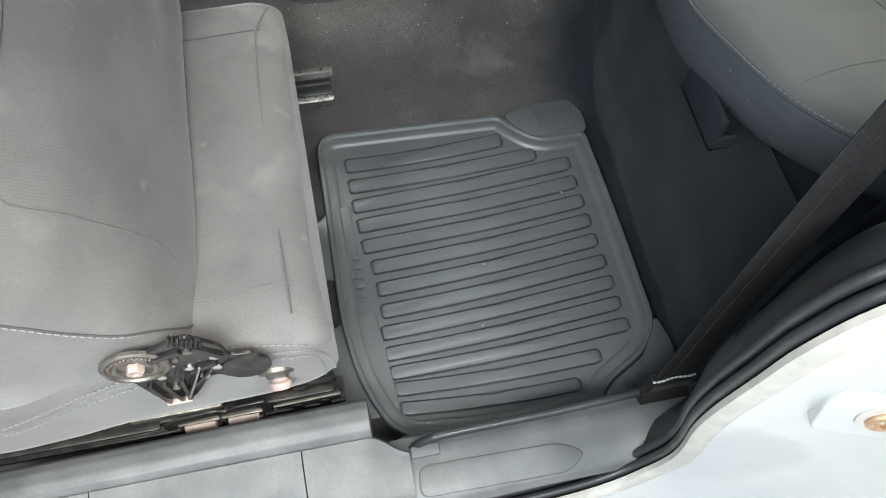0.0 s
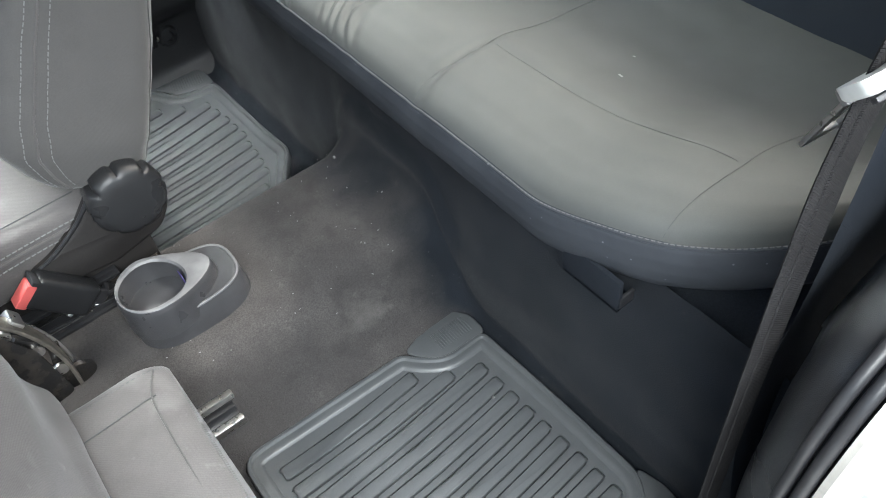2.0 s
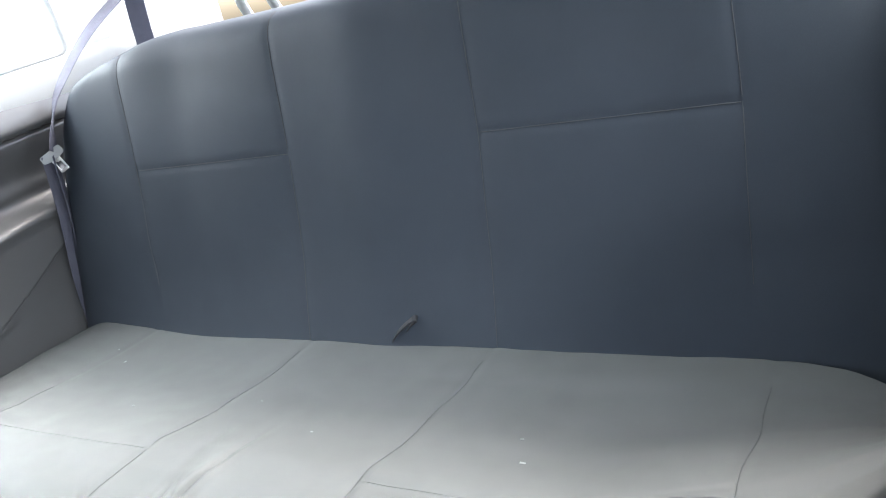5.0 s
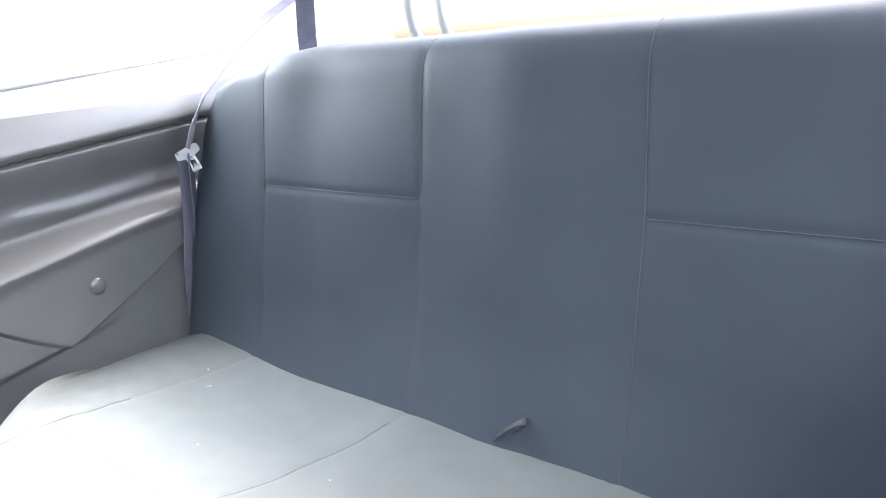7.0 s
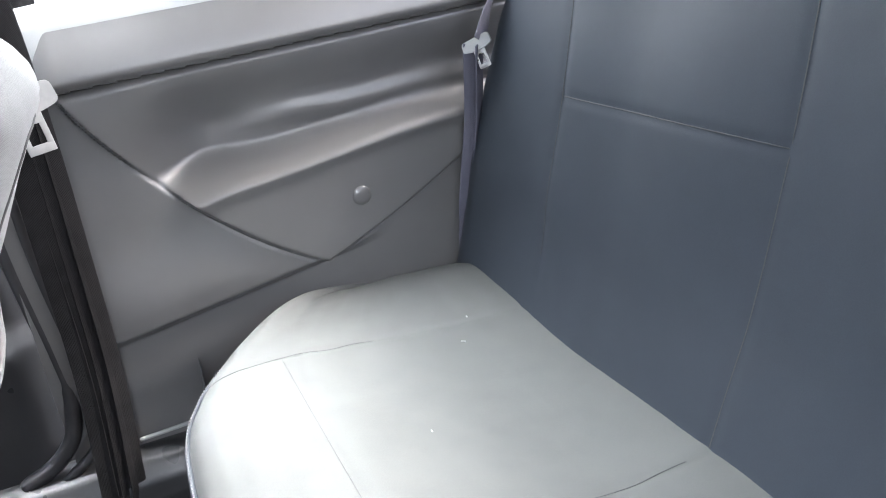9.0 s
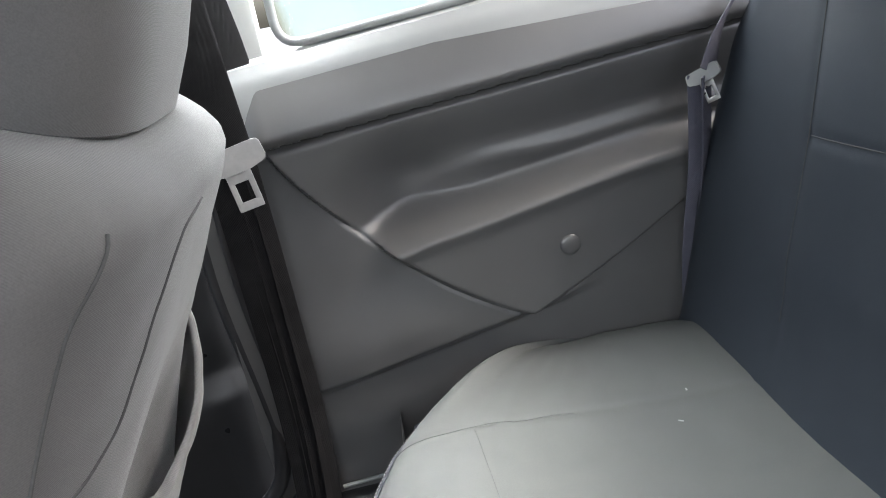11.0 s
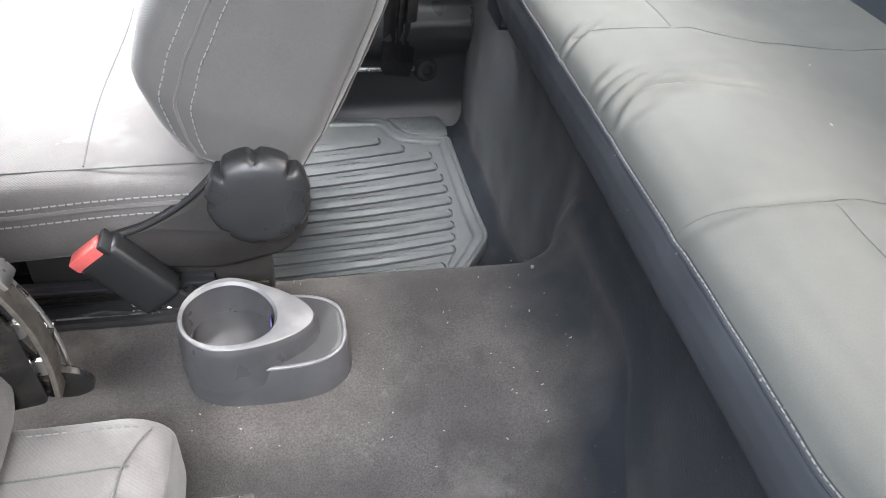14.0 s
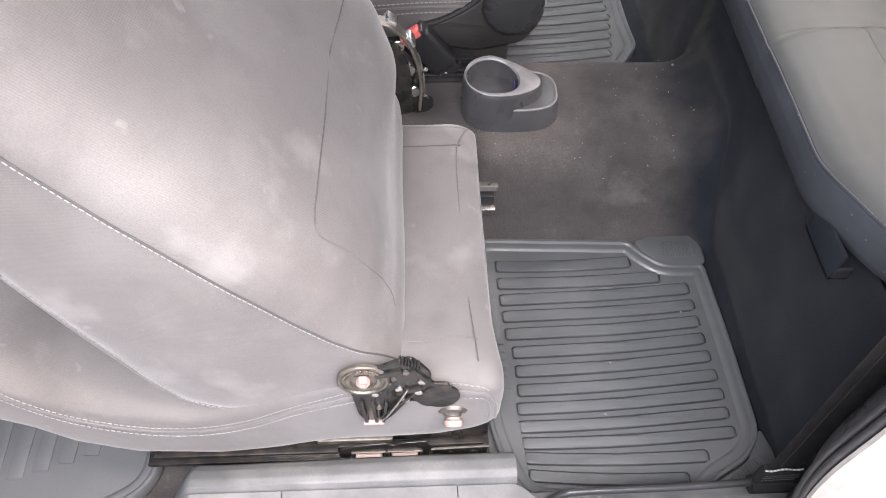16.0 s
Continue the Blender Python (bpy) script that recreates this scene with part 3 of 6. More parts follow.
STEP = [(-0.592, 0.03), (-0.594, 0.108), (-0.5965, 0.126), (-0.602, 0.1375), (-0.612, 0.1455), (-0.625, 0.1475), (-0.634, 0.145), (-0.639, 0.139), (-0.641, 0.134)]
part("inner_step", sill_profile(STEP, -0.772, -0.3565, 60, sill_bend), SILL_GREY, sill)
part("step_end", plate(STEP + [(-0.650, 0.03)], lambda a, b, w: Vector((-0.3605 + w, a, b - 0.0006)), 0.0035, 0.001), SILL_GREY, sill)
part("front_plate", sill_profile([(-0.638, 0.134), (-0.641, 0.1395), (-0.66, 0.137), (-0.70, 0.129), (-0.712, 0.118)], -0.772, -0.6372, 30, sill_bend), SILL_GREY, sill)
part("middle_plate", sill_profile([(-0.638, 0.134), (-0.641, 0.1395), (-0.66, 0.137), (-0.70, 0.129), (-0.712, 0.118)], -0.636, -0.4292, 20), SILL_GREY, sill)
part("rear_plate", sill_profile([(-0.638, 0.133), (-0.641, 0.1385), (-0.66, 0.136), (-0.70, 0.128), (-0.712, 0.117)], -0.428, -0.322, 20, lambda p: Vector((0, -0.02 * smoothstep(-0.36, -0.32, p.x) * smoothstep(-0.67, -0.64, p.y), -0.012 * smoothstep(-0.37, -0.32, p.x)))), SILL_GREY, sill)
part("rear_step", sill_profile([(-0.628, -0.01), (-0.632, 0.06), (-0.64, 0.10), (-0.658, 0.113), (-0.69, 0.113), (-0.71, 0.108), (-0.716, 0.10)], -0.34, 0.03, 40), SILL_GREY, sill)
OVAL = round_poly([(-0.318, -0.706), (-0.315, -0.674), (-0.165, -0.678), (-0.138, -0.692), (-0.160, -0.709)], 0.012)
part("oval_insert", plate([tuple(p) for p in OVAL], lambda a, b, w: Vector((a, b, 0.1105 + w)), 0.0045), SILL_GREY, sill, "paler oval insert")
part("clip", box((-0.305, -0.66, 0.114), (0.03, 0.012, 0.008), 0.002), SILL_GREY, sill)
near_guide = thing("belt_guide_rail", (-0.2, -0.65, 0.12), "black guide rod for the driver's belt along the sill", "rail")
part("rod", tube(smooth_line([(-0.325, -0.655, 0.07), (-0.318, -0.653, 0.105), (-0.30, -0.651, 0.125), (-0.27, -0.65, 0.13), (-0.15, -0.649, 0.131), (-0.05, -0.645, 0.131), (-0.01, -0.64, 0.128)], 6), 0.0048), PLASTIC, near_guide)
part("foot", disc((-0.318, -0.658, 0.085), (0, 0, 1), [(0.024, -0.03), (0.024, 0.004), (0.018, 0.014), (0.008, 0.016)]), PLASTIC, near_guide)

striker = thing("door_striker", (-0.03, -0.742, 0.43), "white painted door striker plate with a copper-coloured bolt", "striker")
SN = Vector((-0.30, -0.92, 0.20)).normalized()
SA = Vector((0, 0, 1)).cross(SN).normalized()
SU = SN.cross(SA)


def on_jamb(a, b, w):
    """Onto the slanted jamb: a along it, b up, w out of it."""
    return Vector((-0.017, -0.7513, 0.4300)) + SA * a + SU * b + SN * w


part("plate", plate([tuple(p) for p in round_poly([(-0.036, -0.028), (0.022, -0.030), (0.024, 0.020), (0.012, 0.026), (-0.034, 0.028), (-0.040, 0.012)], 0.006)], lambda a, b, w: on_jamb(a, b, w - 0.010), 0.018, 0.0025), PAINT, striker)
part("bolt", disc(on_jamb(0, 0, 0.0085), SN, [(0.0105, 0), (0.0105, 0.003), (0.009, 0.0045), (0.0048, 0.0045), (0.0042, 0.001), (0.001, 0.001)], 30, lambda a, r: 1 + (0.25 * math.cos(6 * a) if r < 0.006 else 0)), BRASS, striker, "copper-coloured star bolt")
part("washer", disc(on_jamb(0, 0, 0.008), SN, [(0.0165, 0), (0.0165, 0.0015), (0.012, 0.002)], 24), CREAM_EDGE, striker)

# ---- rear seat ----
FRONT = [(-0.625, 0.30), (-0.620, 0.225), (-0.612, 0.190), (-0.590, 0.140), (-0.541, 0.075), (-0.500, 0.036), (-0.461, 0.016), (-0.42, 0.004), (-0.37, -0.002), (-0.3, 0.0),
         (0.34, 0.0), (0.40, 0.003), (0.449, 0.012), (0.502, 0.034), (0.555, 0.066), (0.606, 0.107), (0.650, 0.150), (0.684, 0.190), (0.706, 0.24), (0.714, 0.31)]
BACK = [(-0.625, 0.30), (-0.621, 0.335), (-0.612, 0.362), (-0.590, 0.395), (-0.56, 0.415), (-0.52, 0.427), (-0.4, 0.435), (0.45, 0.440), (0.56, 0.448), (0.60, 0.448), (0.632, 0.440), (0.660, 0.424), (0.684, 0.400), (0.702, 0.370), (0.714, 0.33)]


CROWN = smooth_table([(0.0, 0.398), (0.004, 0.405), (0.012, 0.412), (0.026, 0.418), (0.05, 0.423), (0.09, 0.426), (0.14, 0.423), (0.2, 0.411), (0.27, 0.400), (0.35, 0.393), (0.45, 0.391)], 0.012)
FRONT_AT, BACK_AT = smooth_table(FRONT, 0.012), smooth_table(BACK, 0.006)


def seam_x(y):
    return 0.122 + 0.018 * smoothstep(0.25, 0.49, -y)


def cushion_height(x, y):
    z = CROWN(x)
    z += (0.402 - z) * 0.8 * smoothstep(0.44, 0.64, y) * smoothstep(0.03, 0.10, x)
    z -= 0.006 * bell(x - 0.27, 0.12) * (bell(abs(y) - 0.31, 0.13))
    z += 0.012 * smoothstep(0.36, 0.52, abs(y)) * (bell(x - 0.13, 0.14) if y < 0 else 0.55 * smoothstep(0.02, 0.30, x))
    # puffed panels between sunk seams
    for s in (-0.15, 0.15):
        z -= 0.0012 * bell(y - s, 0.007)
    for s in (-0.49, 0.49):
        z -= 0.0011 * bell(y - s, 0.007) * smoothstep(0.0, 0.06, x)
    if 0.15 < abs(y) < 0.49:
        z -= 0.0010 * bell(x - seam_x(y), 0.007)
    # folds in the cover
    for y0, x0, k, a, w, c, bend in ((0.031, 0.068, -0.05, 0.0056, 0.066, 0.0040, 12.0), (0.034, 0.036, 0.40, 0.0030, 0.028, 0.0036, 5.0), (0.049, 0.032, 0.25, 0.0036, 0.026, 0.0038, 5.0), (0.064, 0.026, 0.3, 0.0026, 0.022, 0.0045, 4.0), (0.080, 0.022, 0.45, 0.0016, 0.020, 0.005, 3.0),
                                     (0.150, 0.018, 0.65, 0.0034, 0.024, 0.0040, 2.0), (0.163, 0.010, 0.6, 0.0018, 0.016, 0.0045, 2.0), (0.004, 0.030, 0.3, 0.0018, 0.024, 0.006, 4.0), (0.075, 0.10, 0.1, 0.0022, 0.09, 0.014, 0.0), (-0.150, 0.05, 0.05, 0.0024, 0.06, 0.006, 2.0)):
        d = y - (y0 + k * (x - x0) - bend * max(0.0, 0.06 - x) ** 2)
        z -= a * (bell(d, c) - 0.8 * bell(d + 2.2 * c, 1.5 * c) - 0.35 * bell(d - 2.4 * c, 1.8 * c)) * bell(x - x0, w)
    z += 0.0022 * noise.noise((x * 9, y * 7, 5)) + 0.0010 * noise.noise((x * 28, y * 22, 8))
    return z


def cushion_point(u, v):
    t = 2 * u - 1
    y = 0.0445 + 0.6685 * math.sin(math.pi / 2 * t) ** 1 if abs(t) > 0.0 else 0.0445
    xf, xb = FRONT_AT(y), max(FRONT_AT(y) + 0.001, BACK_AT(y))
    x = xf + (xb - xf) * v
    edge = min(y + 0.625, 0.714 - y)
    side = max(xf, 0.0)
    far = y > 0.05
    drop = 0.016 * (1 - math.sqrt(max(0.0, 1 - (1 - min(1, edge / 0.04)) ** 2)))
    if far:
        drop = 0.046 * (1 - math.sqrt(max(0.0, 1 - (1 - min(1, edge / 0.10)) ** 2)))
    drop += 0.004 * smoothstep(0.02, 0.10, side) * (1 - math.sqrt(max(0.0, 1 - (1 - min(1, (x - xf) / 0.045)) ** 2)))
    z = cushion_height(max(0.0, x - side * (1 - v) ** 1.5), y) - drop
    if not far:
        z = 0.398 + (z - 0.398) * smoothstep(0.0, 0.03, edge)
    z += 0.016 * smoothstep(-0.34, -0.46, y) * bell(v, 0.5)
    return Vector((x, y, z))


bench = thing("rear_seat_cushion", (0.2, 0.03, 0.3), "grey vinyl rear bench cushion with sunk seams and creases", "car seat")
part("cover_top", sheet(cushion_point, 900, 170), VINYL, bench)
front_edge = [cushion_point(i / 460, 0) for i in range(461)]


def skirt_point(u, v):
    p = front_edge[min(460, int(u * 460))]
    t = 2 * u - 1
    inward = Vector((1, 0, 0)) if abs(t) < 0.6 else Vector((math.sqrt(max(0, 1 - t * t)), -math.copysign(abs(t) * 0.6, t), 0)).normalized()
    prof = [(0.001, 0.002), (-0.0035, -0.004), (-0.006, -0.018), (-0.005, -0.036), (-0.001, -0.054), (0.005, -0.067), (0.016, -0.0745), (0.06, -0.077)]
    k = v * (len(prof) - 1)
    i = min(int(k), len(prof) - 2)
    f = k - i
    a, b = (prof[i][j] * (1 - f) + prof[i + 1][j] * f for j in (0, 1))
    return p + inward * a + Vector((0, 0, b * (1 - 0.12 * bell(p.y - 0.1, 0.2)) + 0.003 * noise.noise((p.y * 6, b * 20, 2)) * (v > 0.2)))


part("front_band", sheet(skirt_point, 300, 28), VINYL_SIDE, bench, "dark band round the front edge")
part("edge_piping", tube([p + Vector((-0.002, 0, 0.0005)) for p in front_edge[::3]], 0.0022, 8), VINYL_SIDE, bench)
part("stitching", stitches([p + Vector((-0.0025, 0, 0.0035)) for p in front_edge], 0.0036, 0.0022, 0.0007), GREY_THREAD, bench, "pale thread along the edge seam")
for y0, y1 in ((-0.474, -0.396), (0.385, 0.455)):
    tab = part("hook_tab", join(box((0.007, (y0 + y1) / 2, 0.338), (0.006, y1 - y0, 0.046), 0.0015), box((0.016, (y0 + y1) / 2, 0.318), (0.024, y1 - y0, 0.006), 0.0015)), CARPET_DARK, bench, "stiff dark hook tab below the band")
    part("tab_end", box((0.017, y0 + 0.001, 0.328), (0.020, 0.004, 0.016), 0.001), SOFT_BLACK, tab)



def on_cushion(x, y, lift=0.0002):
    """The cover's surface above a place of the plan."""
    u = 0.5 + math.asin(max(-1.0, min(1.0, (y - 0.0445) / 0.6685))) / math.pi
    xf, xb = FRONT_AT(y), BACK_AT(y)
    return cushion_point(u, max(0.0, min(1.0, (x - xf) / (xb - xf)))) + Vector((0, 0, lift))


for s in (-0.15, 0.15):
    part("seam", tube([on_cushion(0.002 + 0.40 * k / 60, s + 0.002 * math.sin(k * 0.35)) for k in range(61)], 0.00055, 6), FINE_SEAM, bench)
for s in (-0.49, 0.49):
    part("seam", tube([on_cushion(FRONT_AT(s) + 0.003 + (0.34 if s < 0 else 0.20) * k / 40, s + 0.0015 * math.sin(k * 0.4)) for k in range(41)], 0.0005, 6), FINE_SEAM, bench)
for a, c in ((-0.485, -0.155), (0.155, 0.485)):
    line = [on_cushion(seam_x(a + (c - a) * k / 40), a + (c - a) * k / 40) for k in range(41)]
    # the cover is stretched over most of the near seam, which shows only at its end
    for k0, k1, mat in (((0, 14, FINE_SEAM), (14, 40, VINYL)) if a < 0 else ((0, 40, FINE_SEAM),)):
        part("seam", tube(line[k0:k1 + 1], 0.0004, 6), mat, bench)
rng = random.Random(11)
for x, y, r in ((0.195, -0.29, 0.0035), (0.20, -0.03, 0.002), (0.33, 0.45, 0.003), (0.36, 0.50, 0.0025), (0.22, 0.30, 0.002), (0.24, -0.27, 0.002), (0.26, 0.10, 0.0015)):
    p = on_cushion(x, y, 0.0004)
    part("scuff", box(tuple(p), (r * 0.6, r * 1.8, 0.0006), 0, (0, 0, rng.uniform(-60, 60))), TRIM_PALE, bench, "small pale scuff mark")

BACK_LINE = [(0.0, 0.415, 0.330), (0.08, 0.425, 0.37), (0.30, 0.468, 0.50), (0.55, 0.500, 0.64), (0.78, 0.527, 0.768), (0.88, 0.539, 0.823), (0.93, 0.553, 0.846), (0.97, 0.577, 0.857), (1.0, 0.625, 0.858)]
FAR_SIDE = [(0.0, 0.706), (0.2, 0.702), (0.45, 0.692), (0.6, 0.680), (0.75, 0.660), (0.86, 0.632), (0.93, 0.598), (0.97, 0.565), (1.0, 0.53)]


BACK_X = smooth_table([(a, b) for a, b, _ in BACK_LINE], 0.03)
BACK_Z = smooth_table([(a, c) for a, _, c in BACK_LINE], 0.03)
BACK_HALF = smooth_table(FAR_SIDE, 0.03)


def seam_lean(z):
    """The cover is pulled sideways towards its top."""
    return 0.008 * smoothstep(0.64, 0.84, z)


def back_point(u, v):
    # finer steps where the cover rolls over the top
    t = 2 * u - 1
    half = BACK_HALF(v)
    y = 0.012 + (half - (0.0 if t > 0 else 0.035)) * t
    x = BACK_X(v)
    z = BACK_Z(v)
    d = 0.0
    for s in (-0.155, 0.155):
        d -= 0.0014 * bell(y - s - seam_lean(z), 0.008)
    for s in (-0.47, 0.47):
        d -= 0.0014 * bell(y - s - seam_lean(z), 0.008) * smoothstep(0.40, 0.5, z)
    if 0.155 < abs(y) < 0.47:
        d -= 0.0014 * bell(z - 0.658, 0.007)
    d += 0.012 * math.cos(min(1, abs(abs(y) - 0.312) / 0.157) * math.pi / 2) * bell(z - 0.57, 0.20) * smoothstep(0.08, 0.35, v)
    d += 0.006 * bell(y - 0.02, 0.06) + 0.014 * smoothstep(0.34, 0.46, abs(y)) * smoothstep(0.12, 0.40, v)
    edge = (half - abs(t) * half)
    wide = 0.065 + 0.02 * smoothstep(0.7, 0.9, v)
    d -= (0.040 + 0.015 * smoothstep(0.7, 0.9, v)) * (1 - math.sqrt(max(0.0, 1 - (1 - min(1, edge / wide)) ** 2)))
    d += 0.0016 * noise.noise((z * 8, y * 6, 9))
    z -= 0.028 * smoothstep(0.38, 0.60, abs(y)) * smoothstep(0.8, 1.0, v)
    return Vector((x - d * 0.95, y, z + d * 0.25))


backrest = thing("rear_bench_back", (0.5, 0.0, 0.33), "tall grey vinyl rear bench backrest with sewn panels", "rear seat")
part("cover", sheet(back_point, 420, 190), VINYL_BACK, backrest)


def on_back(v, y):
    half = BACK_HALF(v)
    return back_point(0.5 + (y - 0.012) / (half - (0.0 if y > 0.012 else 0.035)) / 2, v) + Vector((-0.0002, 0, 0.0001))


for s in (-0.155, 0.155):
    part("seam", tube([on_back(v, s + seam_lean(BACK_Z(v))) for v in (0.04 + 0.92 * k / 70 for k in range(71))], 0.0006, 6), SEAM, backrest)
for s in (-0.47, 0.47):
    part("seam", tube([on_back(v, s + seam_lean(BACK_Z(v))) for v in (0.25 + 0.70 * k / 60 for k in range(61))], 0.00055, 6), SEAM, backrest)
mid_v = next(v / 500 for v in range(500) if BACK_Z(v / 500) > 0.658)
for a, c in ((-0.468, -0.157), (0.157, 0.468)):
    part("seam", tube([on_back(mid_v, a + (c - a) * k / 40) for k in range(41)], 0.00055, 6), SEAM, backrest)
part("back_shell", box((0.70, 0.01, 0.57), (0.10, 1.10, 0.52), 0.03, (0, 14, 0)), CARPET_DARK, backrest)
strap = thing("pull_strap", (0.43, 0.015, 0.38), "small black strap loop between cushion and backrest", "strap")
part("loop", ribbon(smooth_line([(0.45, 0.016, 0.378), (0.434, 0.006, 0.395), (0.428, -0.016, 0.416), (0.431, -0.036, 0.430), (0.437, -0.039, 0.427), (0.438, -0.022, 0.413), (0.45, 0.002, 0.382)], 5), [(1, 0.2, 0.3)] * 31, 0.011, 0.0020), SOFT_BLACK, strap)


# ---- floor mats ----
def rib_outline(x0, y0, x1, y1, w, bow, grow=0.0):
    """A long rounded bar from (x0, y0) to (x1, y1), given by its lower edge, w wide and bowed; grow widens it all round."""
    x0, x1, r = x0 - grow, x1 + grow, min(0.0055, w * 0.35) + grow
    length = x1 - x0

    def line(x):
        t = (x - x0) / length
        return y0 + (y1 - y0) * t - bow * 4 * t * (1 - t)

    inner = [x0 + r + (length - 2 * r) * k / 10 for k in range(11)]
    arc = [math.radians(a) for a in (22, 45, 68)]
    low = [(x, line(x) - grow) for x in inner]
    high = [(x, line(x) + w + grow) for x in inner[::-1]]
    right_low = [(x1 - r + r * math.sin(a), line(x1) - grow + r * (1 - math.cos(a))) for a in arc]
    right_high = [(x1 - r + r * math.cos(a), line(x1) + w + grow - r * (1 - math.sin(a))) for a in arc]
    left_high = [(x0 + r - r * math.sin(a), line(x0) + w + grow - r * (1 - math.cos(a))) for a in arc]
    left_low = [(x0 + r - r * math.cos(a), line(x0) - grow + r * (1 - math.sin(a))) for a in arc]
    return low + right_low + right_high + high + left_high + left_low


def floor_mat(label, outline, radii, ribs, tabs, base_z=0.0):
    """A moulded mat: flat skirt, raised tray lip, a bed cut by narrow grooves, and a bar in every groove."""
    xs, ys = [p[0] for p in outline], [p[1] for p in outline]
    mat = thing("floor_mat", ((min(xs) + max(xs)) / 2, (min(ys) + max(ys)) / 2, base_z), label, "floor mat", "rubber floor mats")
    o = round_poly(outline, radii, 8)
    c = sum(o, Vector((0, 0))) / len(o)
    area = sum(a.x * b.y - b.x * a.y for a, b in zip(o, o[1:] + o[:1]))

    def warp(x, y):
        return 0.0022 * noise.noise((x * 6, y * 6, 4))

    def ring(inset, z):
        out = []
        for i, p in enumerate(o):
            d = (o[(i + 1) % len(o)] - o[i - 1]).normalized()
            nrm = Vector((-d.y, d.x)) * (1 if area > 0 else -1)
            q = p + nrm * inset
            out.append((q.x, q.y, base_z + z + warp(q.x, q.y)))
        return out

    part("tray", loft([ring(0, -0.008), ring(0, 0.010), ring(0.002, 0.0125), ring(0.006, 0.0125), ring(0.009, 0.0095), ring(0.013, 0.0095), ring(0.018, 0.0095), ring(0.021, 0.0075), ring(0.0235, 0.0050)], caps=False), RUBBER, mat)
    under = bmesh.new()
    under.faces.new([under.verts.new(p) for p in ring(0.004, 0.0)])
    bmesh.ops.triangulate(under, faces=under.faces[:])
    part("underlay", under, RUBBER, mat)
    bed = bmesh.new()

    def loop(pts):
        vs = [bed.verts.new(p) for p in pts]
        return [bed.edges.new((a, b)) for a, b in zip(vs, vs[1:] + vs[:1])]

    edges = loop(ring(0.0225, 0.0055))
    for rib in ribs:
        hole = loop([(x, y, base_z + 0.0055 + warp(x, y)) for x, y in rib_outline(*rib, 0.0024)])
        edges += hole
    bmesh.ops.triangle_fill(bed, use_beauty=True, edges=edges)
    walls = [e for e in bed.edges if len(e.link_faces) == 1]
    down = bmesh.ops.extrude_edge_only(bed, edges=walls)["geom"]
    bmesh.ops.translate(bed, verts=[g for g in down if isinstance(g, bmesh.types.BMVert)], vec=(0, 0, -0.004))
    part("bed", bed, RUBBER, mat, "ribbed bed with narrow grooves")
    for rib in ribs:
        part("rib", plate(rib_outline(*rib), lambda a, b, h: Vector((a, b, base_z + 0.0005 + h + warp(a, b))), 0.0066, 0.0020), RUBBER, mat)
    for tab, ways in tabs:
        t = part("corner_tab", plate([tuple(p) for p in round_poly(tab, 0.012, 4)], lambda a, b, h: Vector((a, b, base_z + 0.0065 + h)), 0.004, 0.0015), RUBBER, mat)
        (ax, ay), (bx, by), reach = ways
        for k in range(14):
            f = (k + 0.5) / 14
            part("tread_line", box((ax + (bx - ax) * f, ay + (by - ay) * f, base_z + 0.0107), (0.0020, reach, 0.0018), 0.0005, (0, 0, math.degrees(math.atan2(by - ay, bx - ax))), seg=1), RUBBER, t)
    return mat


def mat_ribs(x_left, y_left, x_right, y_right, wide, thin, bow):
    n = len(x_right)
    return [(xl, yl, xr, yr, wide + (thin - wide) * k / (n - 1), bow) for k, (xl, yl, xr, yr) in enumerate(zip(x_left, y_left, x_right, y_right))]


near_ribs = mat_ribs([-0.337, -0.337, -0.336, -0.334, -0.333, -0.325, -0.323, -0.323, -0.327, -0.327, -0.325, -0.324, -0.320],
                     [-0.240, -0.274, -0.306, -0.337, -0.369, -0.401, -0.433, -0.464, -0.493, -0.521, -0.546, -0.567, -0.592],
                     [-0.111, -0.068, -0.024, -0.023, -0.022, -0.021, -0.020, -0.018, -0.016, -0.016, -0.014, -0.062, -0.097],
                     [-0.236, -0.267, -0.290, -0.322, -0.353, -0.384, -0.415, -0.447, -0.478, -0.508, -0.538, -0.572, -0.603], 0.0200, 0.0150, 0.0035)
near_mat = floor_mat("black ribbed rubber mat on the floor behind the driver's seat",
          [(-0.373, -0.174), (-0.374, -0.300), (-0.376, -0.470), (-0.364, -0.550), (-0.330, -0.622), (-0.20, -0.634), (-0.082, -0.630), (-0.062, -0.602), (-0.006, -0.572), (0.020, -0.535), (0.018, -0.395), (0.012, -0.233), (-0.058, -0.233), (-0.088, -0.208), (-0.106, -0.185)],
          [0.035, 0.02, 0.04, 0.04, 0.04, 0.02, 0.02, 0.015, 0.02, 0.02, 0.05, 0.015, 0.018, 0.015, 0.018], near_ribs,
          [([(-0.100, -0.186), (-0.051, -0.172), (-0.004, -0.170), (0.016, -0.197), (0.016, -0.236), (-0.056, -0.236), (-0.084, -0.212)], ((-0.055, -0.204), (0.004, -0.206), 0.030)),
           ([(0.022, -0.525), (0.032, -0.566), (0.027, -0.602), (-0.040, -0.632), (-0.086, -0.634), (-0.062, -0.604), (-0.008, -0.575)], ((0.012, -0.575), (-0.045, -0.612), 0.018))])
